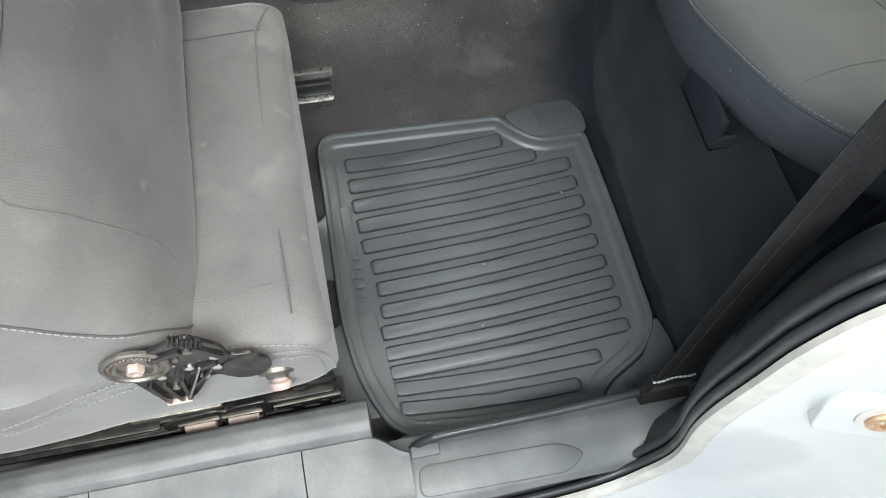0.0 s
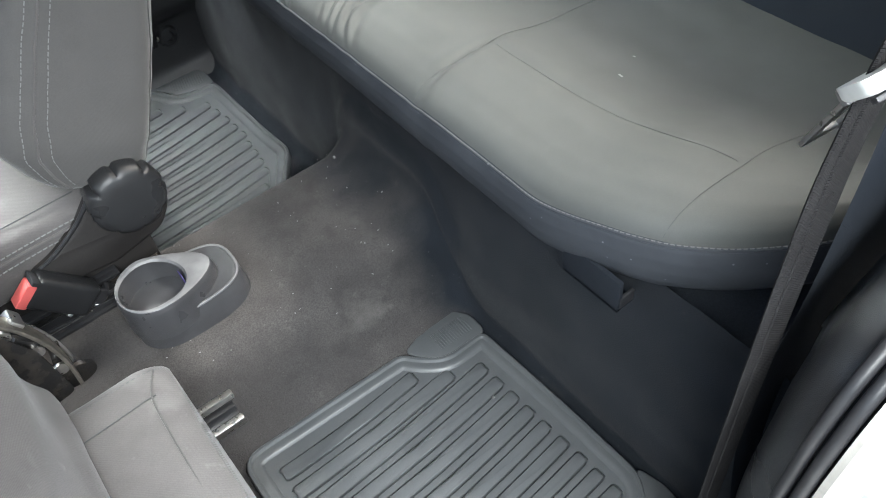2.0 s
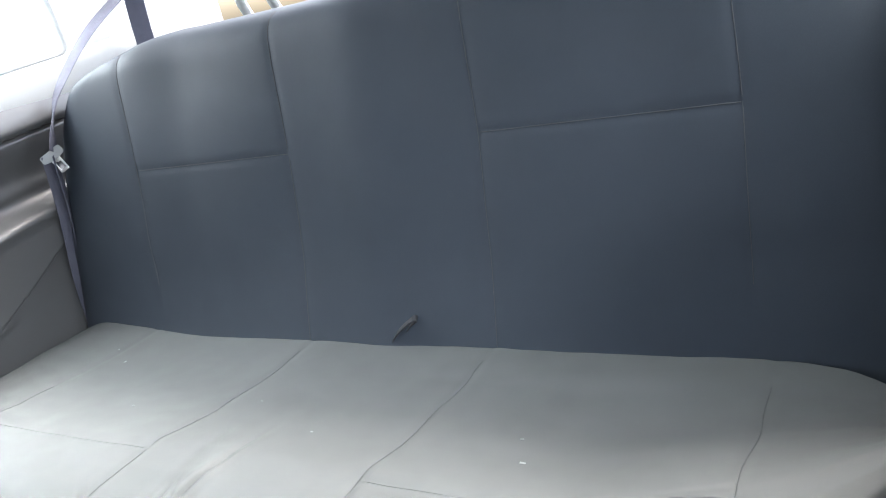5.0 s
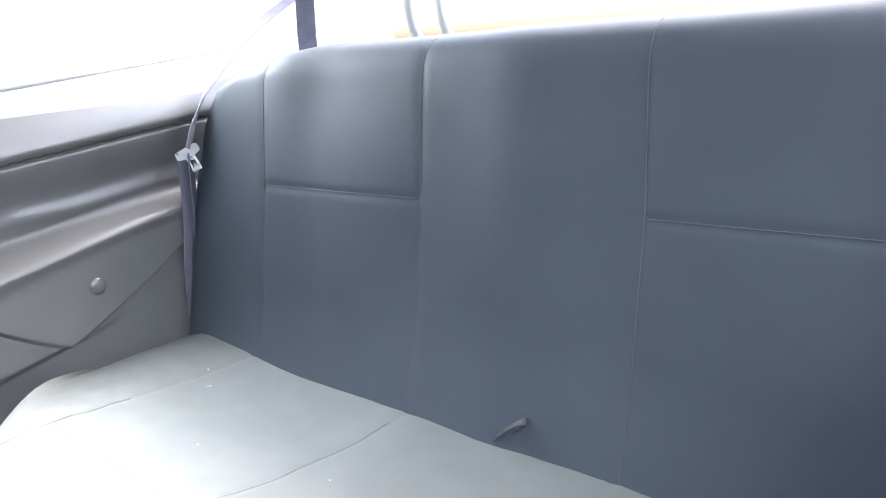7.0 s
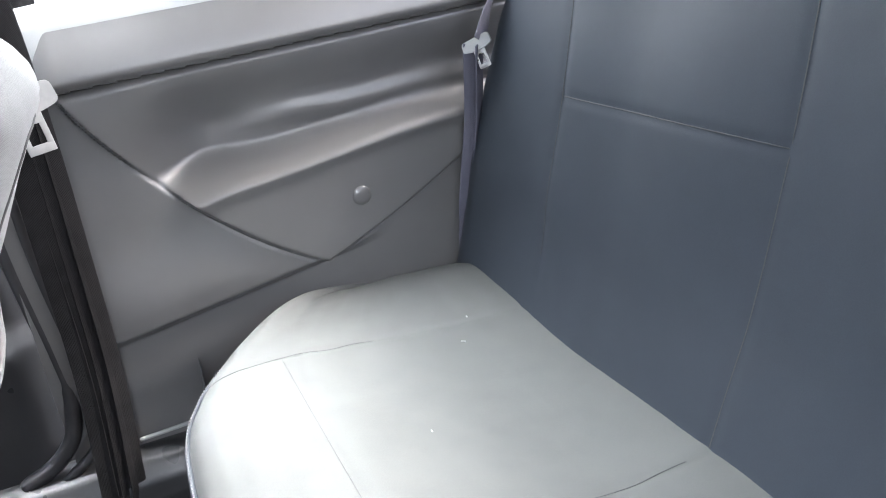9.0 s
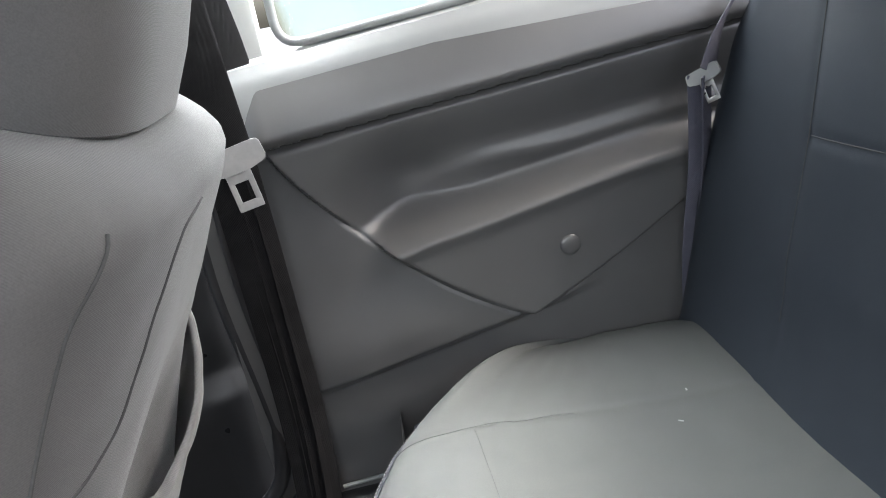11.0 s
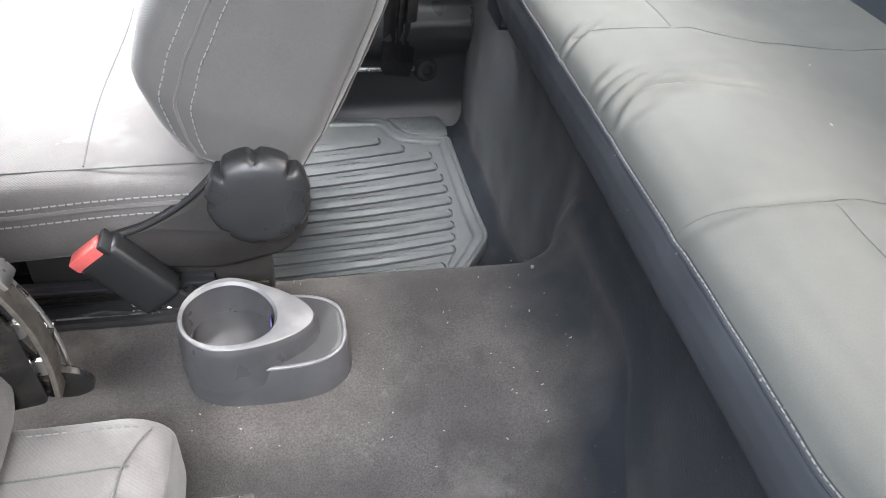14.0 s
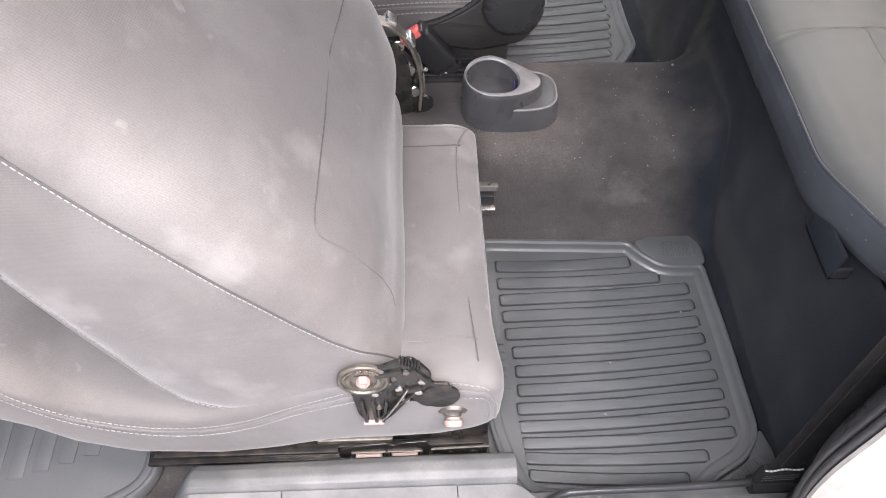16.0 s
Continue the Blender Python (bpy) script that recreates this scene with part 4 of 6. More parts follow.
# thin flaps of the mat that reach under the seat, with rounded cut-outs between them
for flap in ([(-0.34, -0.292), (-0.372, -0.300), (-0.392, -0.318), (-0.47, -0.325), (-0.47, -0.392), (-0.392, -0.396), (-0.368, -0.402), (-0.34, -0.404)],
             [(-0.33, -0.452), (-0.366, -0.456), (-0.388, -0.470), (-0.45, -0.480), (-0.45, -0.565), (-0.372, -0.590), (-0.32, -0.590)]):
    part("flap", plate([tuple(p) for p in round_poly(flap, 0.010, 4)], lambda a, b, h: Vector((a, b, 0.003 + h + 0.05 * max(0.0, -0.40 - a))), 0.004, 0.001), RUBBER, near_mat, "thin flap under the seat")
for k in range(5):
    part("letter_bar", box((-0.3425, -0.375 - 0.0135 * k, 0.0095), (0.011, 0.0085, 0.003), 0.001), RUBBER, near_mat)
floor_mat("black ribbed rubber mat on the floor behind the passenger seat",
          [(-0.376, 0.696), (-0.376, 0.28), (-0.345, 0.195), (-0.10, 0.190), (-0.068, 0.212), (0.008, 0.322), (0.002, 0.40), (-0.001, 0.606), (-0.016, 0.612), (-0.082, 0.622), (-0.102, 0.668), (-0.122, 0.686)],
          [0.03, 0.03, 0.03, 0.03, 0.03, 0.02, 0.03, 0.02, 0.015, 0.02, 0.015, 0.02],
          mat_ribs([-0.336] * 13, [0.582, 0.545, 0.508, 0.474, 0.444, 0.416, 0.387, 0.357, 0.326, 0.296, 0.269, 0.247, 0.224],
                   [-0.127, -0.087, -0.043, -0.039, -0.035, -0.034, -0.032, -0.038, -0.041, -0.045, -0.050, -0.072, -0.118],
                   [0.602, 0.574, 0.549, 0.515, 0.482, 0.450, 0.418, 0.385, 0.355, 0.326, 0.299, 0.262, 0.218], 0.0195, 0.0145, 0.004),
          [([(-0.112, 0.690), (-0.085, 0.696), (-0.006, 0.680), (0.0, 0.640), (-0.004, 0.612), (-0.078, 0.628), (-0.096, 0.668)], ((-0.082, 0.662), (-0.012, 0.646), 0.036))])
front_mat = floor_mat("black ribbed rubber mat in the driver's footwell",
                      [(-1.30, -0.20), (-1.30, -0.62), (-0.90, -0.625), (-0.83, -0.585), (-0.815, -0.40), (-0.83, -0.20)], 0.05, [], [])
for k in range(9):
    part("rib", box((-0.885 - 0.034 * k, -0.40 - 0.004 * k, 0.0055), (0.022, 0.30 - 0.012 * abs(4 - k), 0.005), 0.002, (0, 0, -4 + k)), RUBBER, front_mat)


# ---- front seats ----
class Slab:
    """A padded backrest: foot to top of its axis, the way it faces, its sides, and rows of height, width share, depth in front of and behind the axis."""

    def __init__(self, foot, top, face, y0, y1, rows, n_front, n_rear, n_inner=None, bolster=0.0, dent=0.0):
        self.a, self.b, self.f = Vector(foot), Vector(top), Vector(face).normalized()
        self.mid, self.half, self.nf, self.nr = (y0 + y1) / 2, (y1 - y0) / 2, n_front, n_rear
        self.ni, self.bolster, self.dent = n_inner or n_rear, bolster, dent
        self.tabs = [smooth_table([(r[0], r[k]) for r in rows], 0.02) for k in (1, 2, 3)]
        self.steps = [0.0, 0.004, 0.01, 0.018] + [0.03 + 0.93 * k / 60 for k in range(61)] + [0.975, 0.985, 0.993, 1.0]

    def size(self, h):
        w, f, r = (max(0.002, t(h)) for t in self.tabs)
        e = max(0.0, 1 - (1 - min(1, (h + 0.0015) / 0.03)) ** 2) ** 0.5 * max(0.0, 1 - (1 - min(1, (1.0015 - h) / 0.06)) ** 2) ** 0.5
        return self.half * w * (0.82 + 0.18 * e), f * e + 0.002, r * e + 0.002

    def put(self, h, p, q):
        c = self.a.lerp(self.b, h)
        return Vector((c.x, self.mid + p, c.z)) + self.f * q

    def skin(self, h, p, q):
        """A point of the cover, with its slight unevenness."""
        w = 0.0022 * noise.noise((p * 9, h * 7, q * 9)) + 0.001 * noise.noise((p * 30, h * 22, q * 20))
        return self.put(h, p, q) + self.f * w + Vector((0, w, 0))

    def mesh(self, k=88):
        rings = []
        for h in self.steps:
            a, bf, br = self.size(h)
            ring = []
            for i in range(k):
                t = 2 * math.pi * (i + 0.5) / k
                c, s = math.cos(t), math.sin(t)
                n, b = (self.nf, bf) if s > 0 else (self.nr if c < 0 else self.ni, br)
                q = abs(s) ** (2 / n)
                p = math.copysign((1 - min(1, q) ** n) ** (1 / n), c) * a
                q = math.copysign(q * b, s) * (self.roll(p / a, h) if s < 0 else 1)
                ring.append(self.skin(h, p, q))
            rings.append(ring)
        return loft(rings)

    def roll(self, s, h):
        """The inner bolster stands out from the rear face, which may be hollow below the middle."""
        return 1 - self.dent * bell(h - 0.52, 0.16) * bell(s - 0.12, 0.55) + self.bolster * smoothstep(0.2, 0.85, s) * smoothstep(0.05, 0.15, h) * smoothstep(0.6, 0.3, h)

    def side(self, h, share, left, out=0.0):
        """On a flank: share -1..0 towards the rear, 0..1 towards the front."""
        a, bf, br = self.size(h)
        n, b = (self.nf, bf) if share > 0 else (self.nr, br)
        p = a * (1 - abs(share) ** n) ** (1 / n)
        s = -1 if left else 1
        return self.skin(h, s * p, share * b) + Vector((0, s * out, 0))

    def face(self, h, y, rear=True, out=0.0):
        a, bf, br = self.size(h)
        n, b = (self.nr if y < self.mid else self.ni, br) if rear else (self.nf, bf)
        s = min(0.999, abs((y - self.mid) / a))
        q = b * (1 - s ** n) ** (1 / n) * (self.roll((y - self.mid) / a, h) if rear else 1)
        s = -1 if rear else 1
        return self.skin(h, y - self.mid, s * q) + self.f * (s * out)

    def line(self, places, out):
        """A smooth line over the rear face through places of height and y."""
        return [self.face(p.x, p.y, True, out) for p in smooth_line([(h, y, 0) for h, y in places], 8)]


def seat_cushion(x_rear, x_front, y0, y1, tops, lows, n=90, sq=9, hollow=None, bolster=None):
    """The seat's squab: tops gives the upper height along it; rounded long edges."""
    rings = []
    for i in range(n + 1):
        t = 0.5 - 0.5 * math.cos(math.pi * i / n)
        x = x_rear + (x_front - x_rear) * t
        end = min(t, 1 - t) * abs(x_front - x_rear)
        k = 0.66 + 0.34 * math.sqrt(max(0, 1 - (1 - min(1, end / 0.040)) ** 2))
        top = lerp_table(tops, t)
        low = lerp_table(lows, t)
        hz, zc = (top - low) / 2, (top + low) / 2
        pull = smoothstep(0.16, 0.0, t)
        ring = []
        for p, q in super_ring((y1 - y0) / 2, hz * k, sq, 64):
            y = (y0 + y1) / 2 + p * (0.82 + 0.18 * k)
            ring.append(Vector((x - (hollow(y) * pull if hollow else 0), y, zc + q + (bolster(t, y) * max(0.0, q / hz) if bolster else 0) + 0.0025 * noise.noise((x * 9, p * 9, q * 12)))))
        rings.append(ring)
    return loft(rings)


def bar(name, pts, r, mat, parent, label="", n=8):
    return part(name, tube(pts, r, n), mat, parent, label)


driver = thing("front_seat", (-0.65, -0.36, 0.06), "dusty grey fabric driver's seat with its backrest folded forwards", "car seat", "front seats")
D_FRONT = [(0.0, 0.10), (0.055, 0.130), (0.07, 0.180), (0.124, 0.2255), (0.195, 0.240), (0.2725, 0.2315), (0.393, 0.2035), (0.51, 0.176), (0.588, 0.158), (0.70, 0.135), (0.82, 0.115), (0.93, 0.085), (1.0, 0.065)]
D_WIDE = [(0.0, 0.97), (0.05, 0.99), (0.14, 1.0), (0.44, 1.0), (0.58, 0.99), (0.70, 0.97), (0.82, 0.93), (0.93, 0.84), (1.0, 0.72)]
D_REAR = [(0.0, 0.006), (0.05, 0.016), (0.14, 0.048), (0.26, 0.072), (0.44, 0.078), (0.58, 0.073), (0.70, 0.070), (0.82, 0.062), (0.93, 0.05), (1.0, 0.04)]
D = Slab((-0.490, 0, 0.270), (-0.885, 0, 0.782), (-0.79, 0, -0.61), -0.576, -0.118,
         [(h / 100, lerp_table(D_WIDE, h / 100), lerp_table(D_FRONT, h / 100), lerp_table(D_REAR, h / 100)) for h in range(101)], 9.0, 2.7, 5.5, 0.40)
d_back = part("backrest", D.mesh(), FABRIC, driver)
SEAM_SHARE = smooth_table([(0.0, -0.62), (0.02, -0.60), (0.06, -0.56), (0.10, -0.45), (0.15, -0.27), (0.20, -0.16), (0.26, -0.10), (0.4, -0.06), (1.0, -0.04)], 0.02)
SIDE_SEAM = [D.side(h / 120, SEAM_SHARE(h / 120), True, 0.0008) for h in range(2, 112)]
bar("side_seam", SIDE_SEAM, 0.0011, SEAM, d_back)
part("stitching", stitches([p + Vector((-0.0012, -0.0008, -0.0016)) for p in SIDE_SEAM], 0.004, 0.0022, 0.0007), THREAD, d_back, "pale thread beside the seam")
EDGE_SEAM = [D.side(h / 120, 0.88, True, 0.0006) for h in range(7, 112)]
part("edge_piping", tube(EDGE_SEAM, 0.0022), FABRIC, d_back)
part("stitching", stitches([D.side(h / 120, 0.86, True, 0.0012) for h in range(7, 112)], 0.0045, 0.0022, 0.0008), THREAD, d_back, "pale thread along the edge")
CREASE = D.line(((0.347, -0.18), (0.343, -0.30), (0.341, -0.40), (0.340, -0.46), (0.336, -0.494), (0.322, -0.511), (0.30, -0.513), (0.246, -0.5066), (0.154, -0.496), (0.085, -0.487), (0.05, -0.492)), -0.0003)
bar("pocket_seam", CREASE[:38], 0.0011, SEAM, d_back)
bar("pocket_seam", CREASE[37:], 0.0010, SMOOTH_FABRIC, d_back)
DRIVER_TOPS = [(0, 0.258), (0.06, 0.262), (0.15, 0.262), (0.28, 0.264), (0.38, 0.262), (0.47, 0.232), (0.57, 0.215), (0.72, 0.236), (0.80, 0.270), (0.865, 0.312), (1, 0.36)]
DRIVER_LOWS = [(0, 0.160), (0.05, 0.148), (0.12, 0.132), (0.314, 0.125), (0.43, 0.106), (0.543, 0.096), (0.707, 0.106), (0.81, 0.143), (0.864, 0.188), (1, 0.26)]
SQ_REAR, SQ_FRONT, SQ_OUT, SQ_IN = -0.376, -1.0, -0.580, -0.142


def hollow(y):
    """How far the squab's rear edge is drawn in between its corners."""
    return 0.003 + 0.010 * bell(y + 0.36, 0.12) - 0.004 * smoothstep(-0.5, -0.56, y)


def bolster(t, y):
    """The squab's outer rear corner stands higher."""
    return 0.024 * smoothstep(-0.42, -0.56, y) * smoothstep(0.48, 0.28, t)


def squab_row(x):
    t = (x - SQ_REAR) / (SQ_FRONT - SQ_REAR)
    k = 0.66 + 0.34 * math.sqrt(max(0, 1 - (1 - min(1, min(t, 1 - t) * (SQ_REAR - SQ_FRONT) / 0.040)) ** 2))
    top, low = lerp_table(DRIVER_TOPS, t), lerp_table(DRIVER_LOWS, t)
    return t, (top + low) / 2, (top - low) / 2 * k, (SQ_IN - SQ_OUT) / 2 * (0.82 + 0.18 * k)


def squab_side(x, z, out=0.001):
    """A point on the squab's outer flank."""
    t, zc, hz, half = squab_row(x)
    s = min(0.985, abs(z - zc) / (hz + (bolster(t, -0.57) if z > zc else 0)))
    return Vector((x, (SQ_OUT + SQ_IN) / 2 - half * (1 - s ** 9) ** (1 / 9) - out, z))


def squab_top(x, y):
    t, zc, hz, half = squab_row(x)
    s = min(0.999, abs((y - (SQ_OUT + SQ_IN) / 2) / half))
    q = (1 - s ** 9) ** (1 / 9)
    return zc + (hz + bolster(t, y)) * q + 0.0025 * noise.noise((x * 9, (y - (SQ_OUT + SQ_IN) / 2) * 9, hz * q * 12))


d_squab = part("squab", seat_cushion(SQ_REAR, SQ_FRONT, SQ_OUT, SQ_IN, DRIVER_TOPS, DRIVER_LOWS, hollow=hollow, bolster=bolster), FABRIC, driver)
PIPE_LINE = smooth_line([(-0.381, 0, 0.175), (-0.384, 0, 0.222), (-0.395, 0, 0.252), (-0.415, 0, 0.262), (-0.46, 0, 0.266), (-0.51, 0, 0.268), (-0.562, 0, 0.254), (-0.617, 0, 0.229), (-0.674, 0, 0.196), (-0.737, 0, 0.181), (-0.80, 0, 0.190), (-0.86, 0, 0.221), (-0.90, 0, 0.262), (-0.93, 0, 0.31)], 12)
PIPE = [squab_side(p.x, p.z, 0.0) for p in PIPE_LINE]
part("piping", tube(PIPE, 0.0020), FABRIC, d_squab)
part("stitching", stitches([squab_side(p.x, p.z + 0.010) for p in PIPE_LINE[24:]], 0.0045, 0.0022, 0.0007), THREAD, d_squab, "pale upper row of thread")
part("stitching", stitches([squab_side(p.x - 0.010 * max(0, 1 - i / 30), p.z - 0.011 * min(1, i / 24)) for i, p in enumerate(PIPE_LINE)], 0.0045, 0.0022, 0.0007), THREAD, d_squab, "pale lower row of thread")


TOP_SEAM = smooth_line([(-0.394, -0.160, 0), (-0.404, -0.182, 0), (-0.411, -0.207, 0), (-0.413, -0.27, 0), (-0.413, -0.38, 0), (-0.410, -0.47, 0), (-0.406, -0.55, 0)], 10)
bar("top_seam", [(p.x, p.y, squab_top(p.x, p.y) + 0.0006) for p in TOP_SEAM], 0.0010, SMOOTH_FABRIC, d_squab)
bar("cross_seam", [(-0.405 - 0.105 * k / 12, -0.197 - 0.005 * k / 12, squab_top(-0.405 - 0.105 * k / 12, -0.198) + 0.0004) for k in range(13)], 0.0008, FINE_SEAM, d_squab)
part("stitching", stitches([(-0.404 - 0.11 * k / 12, -0.520 + 0.004 * math.sin(k * 0.6), squab_top(-0.404 - 0.11 * k / 12, -0.520) + 0.0014) for k in range(13)], 0.0035, 0.003, 0.0006), GREY_THREAD, d_squab)
bar("cross_seam", [(-0.404 - 0.11 * k / 12, -0.522 + 0.004 * math.sin(k * 0.6), squab_top(-0.404 - 0.11 * k / 12, -0.522) + 0.0006) for k in range(13)], 0.0006, FABRIC, d_squab)
INNER = [(-0.385 - 0.012 * k, -0.162, squab_top(-0.385 - 0.012 * k, -0.162) - 0.001) for k in range(9)]
part("stitching", stitches([(x, y, z + 0.004) for x, y, z in INNER], 0.004, 0.0022, 0.0006), GREY_THREAD, d_squab)
# seat frame: runners with slots
rail = part("runner", join(box((-0.60, -0.571, 0.094), (0.42, 0.010, 0.026), 0.003), box((-0.60, -0.566, 0.076), (0.44, 0.03, 0.008), 0.002), box((-0.69, -0.578, 0.106), (0.23, 0.010, 0.006), 0.002)), BLACK_METAL, driver, "greasy black slotted seat runner")
for x in (-0.77, -0.73, -0.685, -0.64, -0.60):
    part("slot", box((x, -0.5765, 0.097), (0.026, 0.003, 0.007), 0.001), WORN_STEEL, rail)
part("upper_rail", box((-0.553, -0.570, 0.122), (0.095, 0.012, 0.010), 0.003), WORN_STEEL, driver, "oily worn steel upper rail")
part("inner_runner", join(box((-0.64, -0.155, 0.05), (0.44, 0.02, 0.09), 0.004)), BLACK_METAL, driver)
rail_in = thing("seat_rail", (-0.36, -0.135, 0.0), "bright steel seat rail end on the side of the tunnel", "seat rail")
part("upper_rail", box((-0.375, -0.134, 0.097), (0.085, 0.012, 0.012), 0.002), STEEL, rail_in)
part("lower_rail", box((-0.378, -0.146, 0.046), (0.085, 0.010, 0.034), 0.003, (14, 0, 0)), STEEL, rail_in)
part("groove", box((-0.378, -0.140, 0.074), (0.08, 0.012, 0.022), 0.002), SOFT_BLACK, rail_in)

# outer recliner: stamped plate, ratchet drum, bolts and a hooked lever
OUT = -0.5835
mech = part("recliner", plate([tuple(p) for p in round_poly([(-0.546, 0.272), (-0.551, 0.306), (-0.540, 0.334), (-0.516, 0.340), (-0.500, 0.352), (-0.482, 0.360), (-0.470, 0.342), (-0.461, 0.325), (-0.460, 0.302), (-0.441, 0.300),
                                                          (-0.438, 0.272), (-0.450, 0.246), (-0.468, 0.248), (-0.476, 0.262), (-0.486, 0.260), (-0.500, 0.232), (-0.508, 0.217), (-0.515, 0.210), (-0.536, 0.214), (-0.542, 0.230)], 0.006, 4)],
                                lambda a, b, w: Vector((a, OUT - w, b)), 0.004, 0.0015), BLACK_METAL, driver, "greasy black recliner mechanism")
drum = part("drum", disc((-0.532, OUT - 0.003, 0.318), (0, -1, 0.08), [(0.0275, 0), (0.0275, 0.003), (0.026, 0.0045), (0.0235, 0.0045), (0.0225, 0.0025), (0.019, 0.0025), (0.018, 0.0045), (0.0145, 0.0045), (0.0135, 0.0015), (0.004, 0.0015)], 56, lambda a, r: 1 + (0.02 * math.cos(34 * a) if 0.0172 < r < 0.0195 else 0)), WORN_STEEL, mech, "greasy brown steel ratchet drum")
part("bolt", disc((-0.532, OUT - 0.004, 0.318), (0, -1, 0.08), [(0.0075, 0), (0.0075, 0.006), (0.0065, 0.0075), (0.0045, 0.0075), (0.004, 0.005), (0.001, 0.005)], 6), PINK, drum, "pale hexagonal bolt with a socket")
rng = random.Random(3)
for k in range(16):
    a = 0.4 + k * 0.16
    part("grease_bead", disc((-0.532 + 0.0205 * math.cos(a), OUT - 0.0055, 0.318 + 0.0205 * math.sin(a)), (0, -1, 0), [(0.0016, 0), (0.0013, 0.0012 + 0.0006 * rng.random()), (0.0004, 0.0018)], 8), RUSTY, drum)
for x, z, r, mat in ((-0.495, 0.294, 0.0042, STEEL), (-0.470, 0.310, 0.0050, STEEL), (-0.474, 0.285, 0.0048, STEEL), (-0.521, 0.283, 0.0042, STEEL), (-0.518, 0.250, 0.0035, WORN_STEEL), (-0.488, 0.268, 0.0045, STEEL), (-0.487, 0.332, 0.0040, WORN_STEEL), (-0.500, 0.318, 0.0030, WORN_STEEL)):
    part("rivet", disc((x, OUT - 0.004, z), (0, -1, 0), [(r, 0), (r, 0.002), (r * 0.6, 0.003), (0.0006, 0.0032)], 14), mat, mech)
for x, z, w, h, turn in ((-0.535, 0.240, 0.0045, 0.054, -4), (-0.523, 0.238, 0.0045, 0.058, -3), (-0.512, 0.238, 0.004, 0.050, 6), (-0.498, 0.256, 0.0035, 0.070, 34), (-0.484, 0.292, 0.006, 0.030, 62), (-0.472, 0.326, 0.006, 0.034, -30), (-0.505, 0.332, 0.007, 0.030, 70), (-0.508, 0.300, 0.005, 0.024, 20)):
    part("pressed_rib", box((x, OUT - 0.0055, z), (w, 0.005, h), 0.0016, (0, turn, 0)), BLACK_METAL, mech)
bar("rod_spring", smooth_line([(-0.486, OUT - 0.008, 0.298), (-0.496, OUT - 0.010, 0.272), (-0.508, OUT - 0.010, 0.240), (-0.515, OUT - 0.008, 0.222)], 6), 0.0012, STEEL, mech)
coil = [Vector((-0.494 + 0.022 * k / 50, OUT - 0.005 - 0.004 * math.cos(k * 0.9), 0.360 + 0.004 * math.sin(k * 0.9) - 0.012 * k / 50)) for k in range(51)]
bar("coil_spring", coil, 0.0013, BLACK_METAL, mech)
part("foot_tab", box((-0.525, OUT - 0.005, 0.213), (0.024, 0.008, 0.005), 0.0015, (10, 0, 0)), PINK, mech, "pale worn foot tab")
hook = part("lever_disc", disc((-0.450, OUT - 0.004, 0.277), (0, -1, 0.1), [(0.021, 0), (0.021, 0.003), (0.019, 0.0045), (0.006, 0.0045), (0.004, 0.006), (0.0006, 0.006)], 28), BLACK_METAL, mech)
part("side_knob", disc((-0.433, -0.580, 0.203), (0.0, -1, -0.6), [(0.0080, -0.006), (0.0080, 0.003), (0.0112, 0.005), (0.0112, 0.0095), (0.0095, 0.012), (0.002, 0.0125)], 28), PINK, driver, "dirty pale pink plastic stub")
part("knob_collar", disc((-0.434, -0.576, 0.213), (0.0, -1, -0.30), [(0.0180, -0.004), (0.0178, 0.003), (0.0145, 0.005), (0.0135, 0.0035), (0.0105, 0.006), (0.0095, 0.009)], 28), WORN_STEEL, driver)
bracket = part("rail_bracket", plate([tuple(p) for p in round_poly([(-0.575, 0.064), (-0.575, 0.102), (-0.556, 0.116), (-0.515, 0.122), (-0.505, 0.114), (-0.497, 0.122), (-0.462, 0.126), (-0.458, 0.098), (-0.462, 0.064)], 0.004, 3)], lambda a, b, w: Vector((a, -0.5765 - w, b)), 0.003, 0.001), BLACK_METAL, driver, "black pressed bracket over the seat runner")
for x in (-0.537, -0.491):
    roller = part("roller", disc((x - 0.017, -0.5815, 0.088), (1, 0, 0), [(0.0045, 0), (0.0062, 0.0015), (0.0062, 0.0325), (0.0045, 0.034)], 16), PINK, bracket, "worn pale roller showing in a slot")
    part("slot_frame", join(box((x, -0.580, 0.098), (0.044, 0.003, 0.003), 0.001), box((x, -0.580, 0.078), (0.044, 0.003, 0.003), 0.001), box((x - 0.021, -0.580, 0.088), (0.003, 0.003, 0.020), 0.001), box((x + 0.021, -0.580, 0.088), (0.003, 0.003, 0.020), 0.001)), WORN_STEEL, bracket)
end = part("runner_end", plate([tuple(p) for p in round_poly([(-0.456, 0.062), (-0.456, 0.098), (-0.384, 0.104), (-0.384, 0.062)], 0.004, 3)], lambda a, b, w: Vector((a, -0.5745 - w, b)), 0.004, 0.001), BLACK_METAL, driver)
part("end_edge", box((-0.420, -0.579, 0.1025), (0.074, 0.003, 0.003), 0.001, (0, -4, 0)), WORN_STEEL, end, "bright worn upper edge")
part("upper_plate", plate([tuple(p) for p in round_poly([(-0.458, 0.106), (-0.456, 0.134), (-0.386, 0.152), (-0.384, 0.110)], 0.003, 3)], lambda a, b, w: Vector((a, -0.564 - w, b)), 0.003, 0.001), BLACK_METAL, end)
